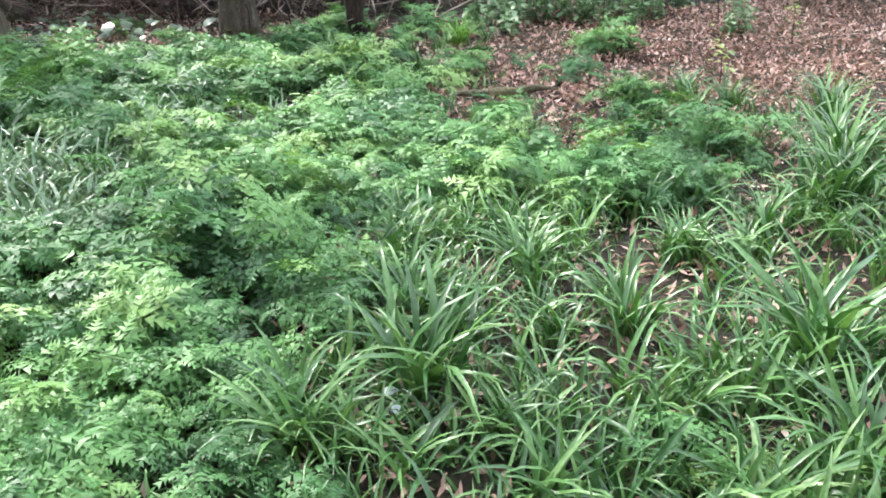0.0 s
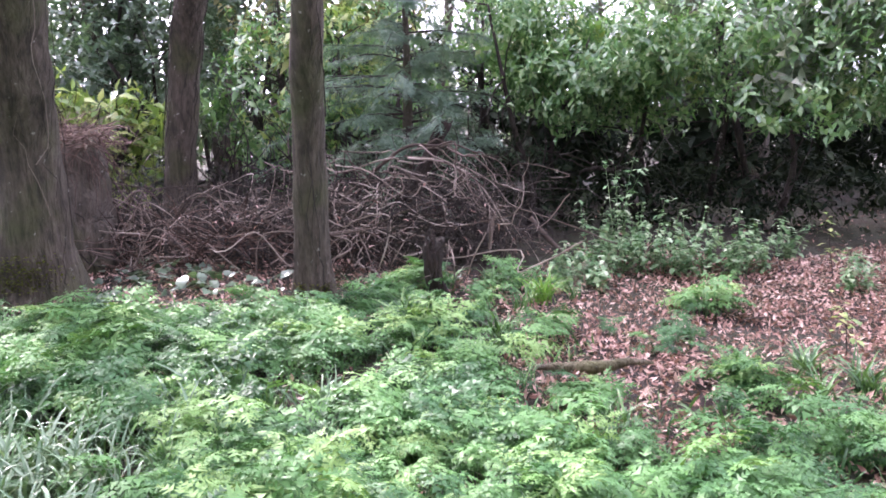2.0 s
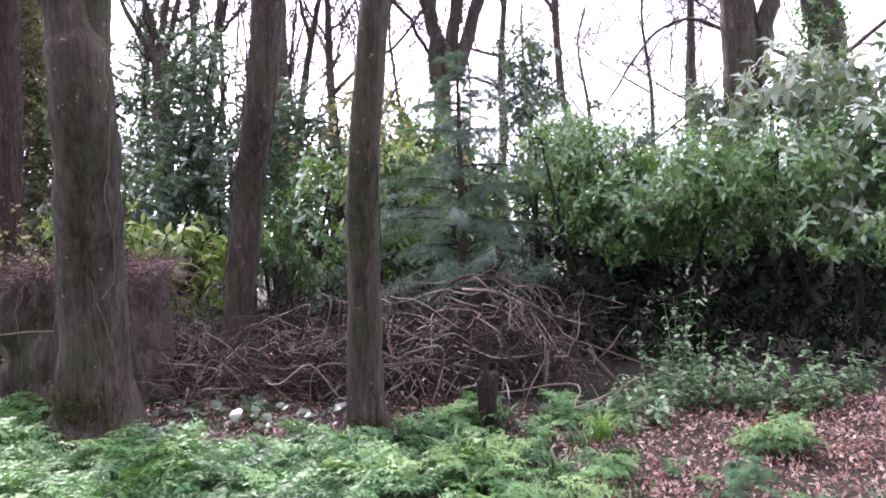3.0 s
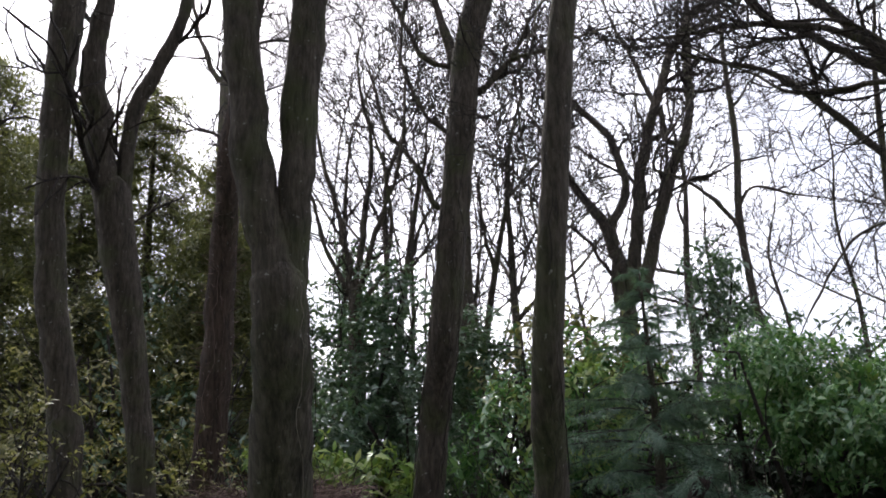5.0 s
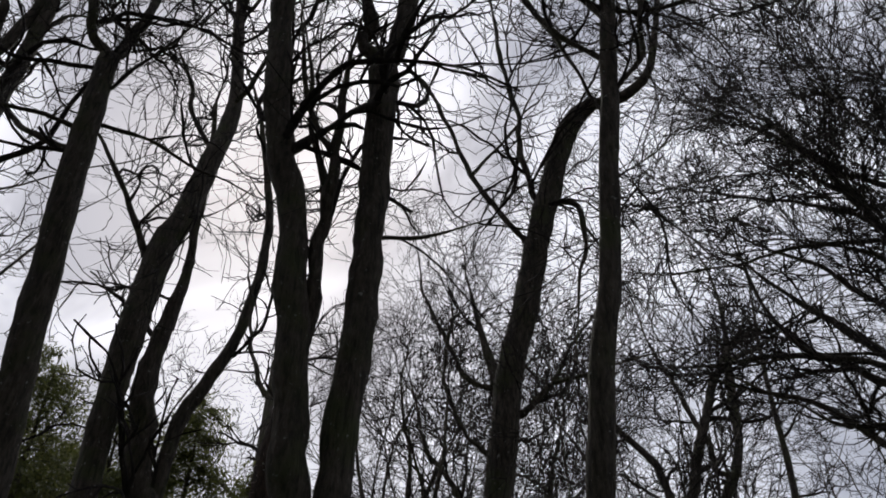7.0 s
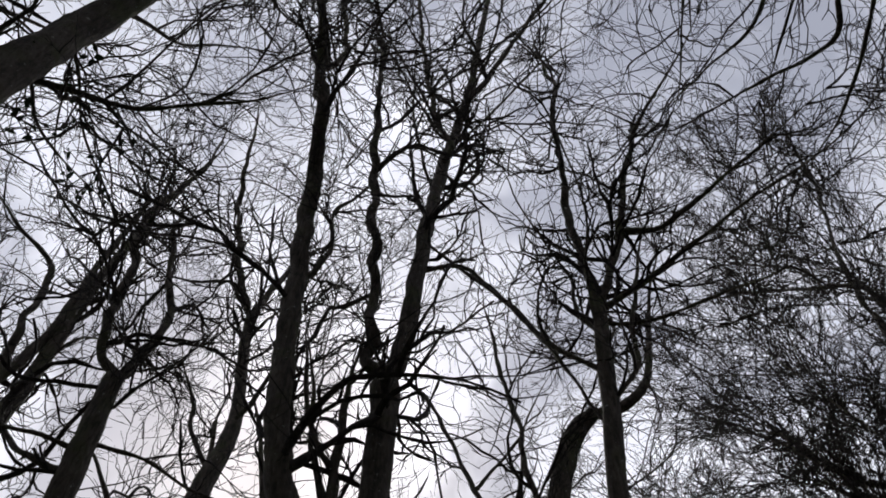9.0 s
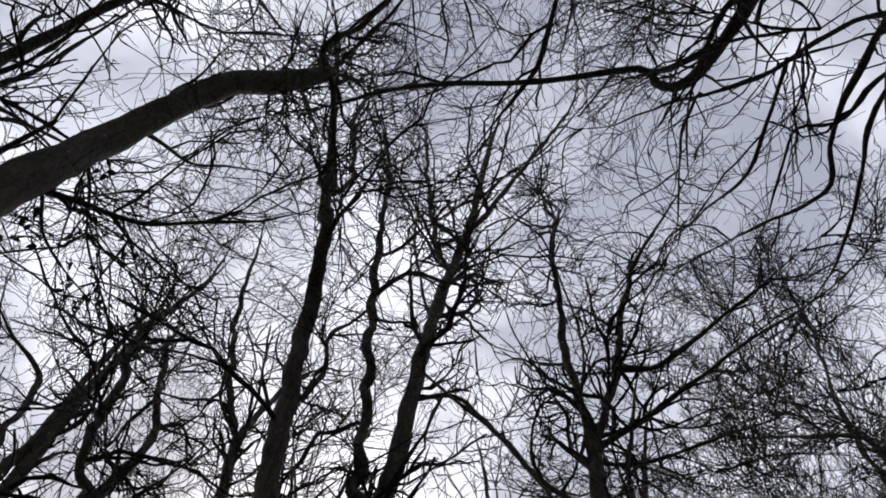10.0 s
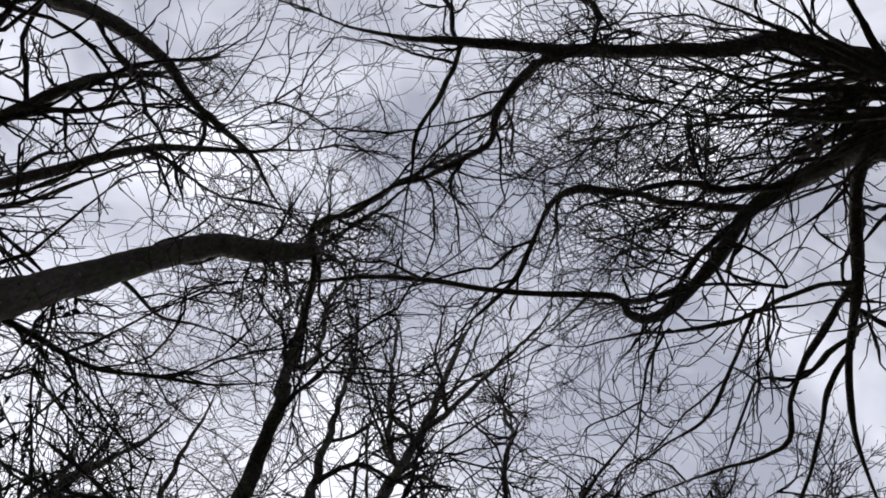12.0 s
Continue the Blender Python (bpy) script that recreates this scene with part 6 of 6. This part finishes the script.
def build_brush():
    base = tagged(new("brushwood_pile"), "heap of tangled dead grey twigs and branches", "brushwood")

    def heap(x):
        return np.interp(x, [-4.8, -3.6, -2.4, -1.4, -0.6, 0.2], [0.70, 0.45, 0.58, 0.85, 0.80, 0.25])

    n = 120
    for i in range(n):
        x, y = rng.uniform(-4.4, -0.5), rng.uniform(7.5, 9.6)
        a = rng.uniform(-1.1, 1.1) + 3.14 * (i % 2)
        ln = rng.uniform(0.6, 1.7)
        h = rng.uniform(0.03, 1.0) * float(heap(x))
        d = np.array([math.cos(a), math.sin(a) * 0.7, rng.uniform(-0.15, 0.3)])
        s = np.array([x, y, h])
        rr = 0.003 + 0.008 * rng.uniform(0, 1) ** 2
        pts = [(*(s + d * ln * q + np.array([0, 0, 0.08 * math.sin(3.14 * q)]) + rng.normal(0, 0.14, 3)), rr * (1.15 - 0.8 * q)) for q in (0, 0.25, 0.5, 0.75, 1.0)]
        vf, _ = bough([(p[0], p[1], max(p[2], 0.03), p[3]) for p in pts], 0.07, 5, 0.1, 1.3)
        part("branch", vf, DEAD, base)
    k = 950
    x = rng.uniform(-4.8, -0.1, k)
    st = np.column_stack([x, rng.normal(8.6, 0.55, k), 0.02 + heap(x) * rng.uniform(0, 1, k) ** 1.3])
    l1, r1 = grow(st, rng.normal(0, 1, (k, 3)) * np.array([1, 0.8, 0.5]), rng.uniform(0.3, 0.95, k), rng.uniform(0.003, 0.0075, k), 7, 0.42, 0.0)
    l2, r2 = grow(*offshoots(l1, r1, k * 2, 0.1, 1, (0.25, 0.6), 0.7, 0.7, 0.003), 4, 0.3, 0)
    pale = np.arange(k) % 3 == 0
    part("twig_tangle", join([tubes(l1[pale], r1[pale], 3), tubes(l2[::4], r2[::4], 3)]), DEAD, base, kind="stuff")
    k = 1500
    x = rng.uniform(-4.6, -0.2, k)
    st = np.column_stack([x, rng.normal(8.9, 0.5, k), 0.02 + 0.9 * heap(x) * rng.uniform(0, 1, k)])
    l4, r4 = grow(st, rng.normal(0, 1, (k, 3)) * np.array([1, 0.8, 0.5]), rng.uniform(0.3, 0.9, k), rng.uniform(0.004, 0.009, k), 5, 0.4, 0.0)
    # dark twigs; the deeper ones stand in colour for shade inside the heap
    part("dark_shade_tangle", join([tubes(l1[~pale], r1[~pale], 3), tubes(l2[1::2], r2[1::2], 3), tubes(l4, r4, 3)]), TWIG, base, kind="stuff")
    k = 220
    lv, lf = blade_leaf(0.5, 0.5)
    x = rng.uniform(-4.6, 0.0, k)
    at = np.column_stack([x, rng.normal(8.3, 0.5, k), heap(x) * rng.uniform(0.05, 1, k)])
    part("caught_leaves", spread(lv, lf, at, rng.uniform(0, 6.28, k), rng.uniform(0.03, 0.08, k), rng.normal(0, 0.8, k)), LITTER, base, kind="stuff")
    k = 420
    st = np.column_stack([rng.normal(-3.1, 0.75, k), rng.normal(8.0, 0.4, k), rng.uniform(0.02, 0.45, k)])
    l3, r3 = grow(st, rng.normal(0, 1, (k, 3)) * np.array([1, 0.8, 0.4]), rng.uniform(0.3, 0.8, k), rng.uniform(0.003, 0.007, k), 6, 0.3, -0.03)
    part("bracken", tubes(l3, r3, 3), DEAD_RED, base, kind="stuff")


build_brush()


def fallen_branch(points, label, twigs=40):
    base = tagged(new("fallen_branch"), label, "branch")
    vf, s = bough(points, 0.1, 7, 0.1, 0.3)
    part("stem", vf, DEAD, base)
    k = twigs
    i = rng.integers(len(s) // 4, len(s) - 1, k)
    l1, r1 = grow(s[i, :3], unit(s[i + 1, :3] - s[i, :3]) + rng.normal(0, 0.6, (k, 3)), rng.uniform(0.25, 0.75, k), np.full(k, 0.007), 7, 0.26, -0.16)
    l2, r2 = grow(*offshoots(l1, r1, k * 4, 0.2, 1, (0.25, 0.6), 0.6, 0.7, 0.004), 4, 0.25, -0.02)
    part("twig_tangle", join([tubes(l1, r1, 4), tubes(l2, r2, 3)]), DEAD, base, kind="stuff")


def arching_branch():
    """A dead branch whose bleached shoots sweep over and down together."""
    base = tagged(new("fallen_branch"), "pale dead branch arching over the brushwood", "branch")
    part("stem", bough([(-2.0, 8.9, 0.15, 0.022), (-1.6, 8.8, 0.75, 0.018), (-1.15, 8.7, 1.10, 0.014), (-0.85, 8.65, 1.12, 0.010)], 0.06, 7, 0.2, 0.5)[0], DEAD, base)
    for j in range(15):
        x, y, z = -1.75 + 0.07 * j, 8.8 - 0.01 * j, min(0.62 + 0.05 * j, 1.10)
        a, ln = rng.uniform(-1.3, 0.6), rng.uniform(0.5, 1.05)
        up, row = rng.uniform(-0.1, 0.3), []
        for q in (0, 0.2, 0.4, 0.6, 0.8, 1.0):
            kink = rng.normal(0, 0.05, 3) if q else np.zeros(3)
            row.append((x + math.cos(a) * ln * q + kink[0], y + math.sin(a) * ln * q + kink[1], max(0.05, z + up * q - (up + 0.45) * q * q + kink[2]), 0.009 * (1.1 - 0.75 * q)))
        shoot = part("shoot", bough(row, 0.05, 5, 0.2, 0.4)[0], DEAD, base)
        p = np.array([r[:3] for r in row[2:]])
        l1, r1 = grow(p, rng.normal(0, 0.5, (4, 3)) + np.array([0.8, 0, -0.3]), rng.uniform(0.15, 0.4, 4), np.full(4, 0.0045), 5, 0.25, -0.1)
        part("twig_tangle", tubes(l1, r1, 3), DEAD, shoot, kind="stuff")


arching_branch()
fallen_branch([(-1.15, 8.7, 1.0, 0.012), (-0.8, 8.55, 0.97, 0.011), (-0.5, 8.6, 0.80, 0.010), (-0.28, 8.45, 0.52, 0.008), (-0.1, 8.4, 0.2, 0.005)], "grey fallen branch with hanging twigs", 16)
fallen_branch([(0.02, 8.75, 0.42, 0.024), (0.13, 8.72, 0.30, 0.023), (0.26, 8.66, 0.17, 0.021), (0.42, 8.6, 0.05, 0.018)], "short thick bleached limb lying against the brushwood", 3)


def stump(x, y, height, radius, label, mat, flare=0.35):
    base = tagged(new("tree_stump"), label, "stump")
    vf, s = bough([(x, y, -0.1, radius * 1.06), (x, y, height * 0.4, radius), (x, y + 0.02, height * 0.8, radius * 0.96), (x, y, height, radius * 0.9)], 0.08, 56, 0.12, 0.0, flare, 0.35 * min(radius, 0.3))
    v, f = vf
    ang = np.arctan2(v[:, 1] - y, v[:, 0] - x)
    flute = np.array([noise.noise(Vector((3.5 * math.cos(q), 3.5 * math.sin(q), h * 0.6))) + 0.6 * noise.noise(Vector((11 * math.cos(q), 11 * math.sin(q), h * 1.2))) for q, h in zip(ang, v[:, 2])])
    v[:, :2] = np.array([x, y]) + (v[:, :2] - np.array([x, y])) * (1 + 0.13 * flute[:, None])
    part("bole", (v, f), mat, base)
    return base


big = stump(-4.5, 7.75, 1.24, 0.72, "broad old stump topped with dead bracken", BARK_DARK, 0.04)
k = 1100
br, ba = 0.8 * np.sqrt(rng.uniform(0, 1, k)), rng.uniform(0, 6.28, k)
st = np.column_stack([-4.5 + br * np.cos(ba), 7.75 + br * np.sin(ba), rng.uniform(1.16, 1.36, k)])
lb, rb = grow(st, rng.normal(0, 1, (k, 3)) * np.array([1, 1, 0.25]), rng.uniform(0.15, 0.55, k), rng.uniform(0.003, 0.007, k), 5, 0.3, -0.08)
k = 130
ba = rng.uniform(0, 6.28, k)
st = np.column_stack([-4.5 + 0.66 * np.cos(ba), 7.75 + 0.66 * np.sin(ba), rng.uniform(1.05, 1.28, k)])
lh, rh = grow(st, np.column_stack([0.5 * np.cos(ba), 0.5 * np.sin(ba), rng.uniform(-1.2, 0.1, k)]), rng.uniform(0.15, 0.7, k), rng.uniform(0.003, 0.006, k), 5, 0.2, -0.5)
tagged(part("dead_bracken", join([tubes(lb, rb, 3), tubes(lh, rh, 3)]), DEAD_RED), "matted pinkish-brown dead bracken lying on the stump", "bracken", kind="stuff")
rotten = tagged(new("tree_stump"), "small rotten dark stump with a splintered top", "stump")
part("bole", bough([(-0.64, 7.02, -0.05, 0.10), (-0.66, 7.02, 0.12, 0.078), (-0.70, 7.03, 0.30, 0.072), (-0.68, 7.02, 0.46, 0.064)], 0.04, 14, 0.34, 0.12, 0.0, 0.07)[0], ROTTEN, rotten)
part("splinter", bough([(-0.70, 7.04, 0.36, 0.045), (-0.72, 7.05, 0.48, 0.034), (-0.71, 7.05, 0.57, 0.016)], 0.03, 8, 0.3, 0.1, 0.0, 0.03)[0], ROTTEN, rotten)
snag = tagged(new("broken_snag"), "leaning broken dark snag in the brushwood", "snag")
part("bole", bough([(-1.55, 9.2, -0.05, 0.10), (-1.22, 9.2, 0.55, 0.09), (-1.03, 9.2, 0.95, 0.085), (-0.84, 9.2, 1.34, 0.07)], 0.06, 12, 0.22, 0.1, 0.0, 0.04)[0], ROTTEN, snag)
log = tagged(new("mossy_log"), "short rotting log with moss lying on leaves", "log")
part("bole", bough([(0.10, 5.34, 0.045, 0.018), (0.32, 5.39, 0.05, 0.030), (0.52, 5.38, 0.055, 0.026), (0.76, 5.46, 0.05, 0.014)], 0.04, 10, 0.35, 0.4, 0.0, 0.02)[0], BARK, log)


def herb(x, y, height, label):
    base = tagged(new("tall_herb"), label, "plant", "pale leafy herbs by the hedge")
    base.matrix_basis = pose(x, y, 0.0, 0, 0, rng.uniform(0, 360))
    v, f = blade_leaf(0.2, 0.3)
    for j in range(6):
        st = np.array([[rng.normal(0, 0.09), rng.normal(0, 0.09), -0.02]])
        l1, r1 = grow(st, np.array([[rng.normal(0, 0.15), rng.normal(0, 0.15), 1.0]]), np.array([height * rng.uniform(0.45, 1)]), np.array([0.005]), 8, 0.07, 0.05)
        stem = part("stem", tubes(l1, r1, 4), NETTLE, base)
        k = 34
        p = l1[0, rng.integers(1, 9, k)] + rng.normal(0, 0.02, (k, 3))
        part("foliage", spread(v * np.array([1.7, 1, 1]), f, p, rng.uniform(0, 6.28, k), rng.uniform(0.035, 0.085, k), rng.uniform(-0.4, 0.5, k)), NETTLE, stem)
    return base


for hx, hy, hh in ((0.35, 8.4, 0.40), (0.55, 8.2, 0.42), (0.75, 8.5, 0.5), (0.95, 8.8, 0.6), (1.15, 8.6, 0.55), (1.3, 9.0, 0.8), (1.5, 8.8, 0.6), (1.7, 9.0, 0.7), (1.9, 8.7, 0.5), (2.1, 9.0, 0.55), (0.7, 9.3, 0.6), (0.75, 9.5, 1.25), (1.1, 9.4, 0.7), (2.4, 9.3, 0.5), (0.2, 8.0, 0.35), (0.5, 7.9, 0.35), (1.45, 8.5, 0.45), (2.6, 8.0, 0.55), (1.75, 8.5, 0.4)):
    herb(hx, hy - 0.35, hh * 0.8, "pale green leafy herb with whitish young tops")


def build_seedling(x, y, height):
    base = tagged(new("seedling"), "thin yellow-green seedling rising from fallen leaves", "plant")
    v, f = blade_leaf(0.2, 0.3)
    l1, r1 = grow(np.array([[x, y, -0.02]]), np.array([[0.1, 0.0, 1.0]]), np.array([height]), np.array([0.005]), 8, 0.08, 0.05)
    part("stem", tubes(l1, r1, 4), TWIG, base)
    p = l1[0, rng.integers(3, 9, 22)] + rng.normal(0, 0.035, (22, 3))
    part("foliage", spread(v * np.array([1.6, 1, 1]), f, p, rng.uniform(0, 6.28, 22), rng.uniform(0.04, 0.08, 22), rng.uniform(-0.3, 0.5, 22)), LAUREL_NEW, base)


build_seedling(2.56, 8.0, 0.55)
build_seedling(2.95, 7.2, 0.35)
build_seedling(1.95, 5.9, 0.30)


def build_small_things():
    v, f = blade_leaf(0.3, 0.35)
    n = 110
    xy = np.column_stack([rng.normal(-2.9, 0.5, n), rng.normal(7.3, 0.32, n)])
    vf = spread(v * np.array([2.0, 1, 1]), f, on_ground(xy, 0.06), rng.uniform(0, 6.28, n), rng.uniform(0.08, 0.17, n), rng.uniform(-0.5, 1.0, n), rng.normal(0, 0.4, n))
    tagged(part("arum_leaves", vf, IVY), "patch of dark glossy arrow-shaped leaves by the brushwood", "wild plants", kind="stuff")
    scrap = np.array([[-0.5, -0.3, 0.0], [0.4, -0.4, 0.12], [0.55, 0.25, 0.0], [0.0, 0.45, 0.2], [-0.45, 0.3, 0.06], [0.02, 0.0, 0.34]]) * 0.045 + np.array([-0.10, 2.12, float(ground_height(-0.10, 2.12)) + 0.05])
    tagged(part("plastic_scrap", (scrap, np.array([[5, 0, 1], [5, 1, 2], [5, 2, 3], [5, 3, 4], [5, 4, 0]])), SCRAP), "crumpled pale blue plastic scrap caught in leaves", "litter")
    n = 16
    xy = np.column_stack([rng.normal(-2.1, 0.3, n), rng.normal(7.0, 0.15, n)])
    vf = spread(v * np.array([2.0, 1, 1]), f, on_ground(xy, 0.08), rng.uniform(0, 6.28, n), rng.uniform(0.05, 0.11, n), rng.uniform(-0.2, 0.6, n))
    tagged(part("dock_leaves", vf, IVY), "grey-green broad leaves at the foot of a trunk", "wild plants", kind="stuff")
    for j in range(26):
        x, y = (rng.uniform(0.2, 3.4), rng.uniform(5.2, 9.2)) if j % 3 else (rng.uniform(-0.2, 2.2), rng.uniform(2.4, 4.8))
        a, ln = rng.uniform(0, 6.28), rng.uniform(0.15, 0.55)
        g = float(ground_height(x, y)) + 0.025
        row = [(x + ln * q * math.cos(a) + rng.normal(0, 0.01), y + ln * q * math.sin(a) + rng.normal(0, 0.01), g + rng.uniform(0, 0.02), 0.007 * (1.1 - 0.5 * q)) for q in (0, 0.35, 0.7, 1)]
        tagged(part("stick", bough(row, 0.05, 6, 0.1, 0.2)[0], DEAD), "dry fallen stick lying on brown leaves", "stick", "sticks on the woodland floor")


build_small_things()


def build_scrap():
    m, nd, lk, bsdf, _ = nodes_of("pale_scrap")
    n = noise_tex(nd, lk, 60, 2)
    r = ramp(nd, [(0.3, (0.36, 0.47, 0.53)), (0.7, (0.50, 0.58, 0.63))])
    lk.new(n.outputs["Fac"], r.inputs["Fac"])
    lk.new(r.outputs["Color"], bsdf.inputs["Base Color"])
    bsdf.inputs["Roughness"].default_value = 0.6
    bm = bmesh.new()
    bmesh.ops.create_grid(bm, x_segments=6, y_segments=5, size=0.022)
    for q in bm.verts:
        rr = math.hypot(q.co.x, q.co.y)
        q.co.z = 0.012 * math.sin(60 * q.co.x) * math.cos(45 * q.co.y) - 6 * rr * rr
        if rr > 0.022:
            q.co.x, q.co.y = q.co.x * 0.022 / rr, q.co.y * 0.022 / rr
    bmesh.ops.solidify(bm, geom=bm.faces[:], thickness=0.001)
    me = bpy.data.meshes.new("paper_scrap")
    bm.to_mesh(me)
    bm.free()
    me.materials.append(m)
    ob = tagged(new("paper_scrap", me), "small crumpled pale blue scrap caught among leaves", "litter")
    ob.matrix_basis = pose(-0.08, 2.02, 0.10, 25, 10, 15) @ Matrix.Scale(0.6, 4)


build_scrap()
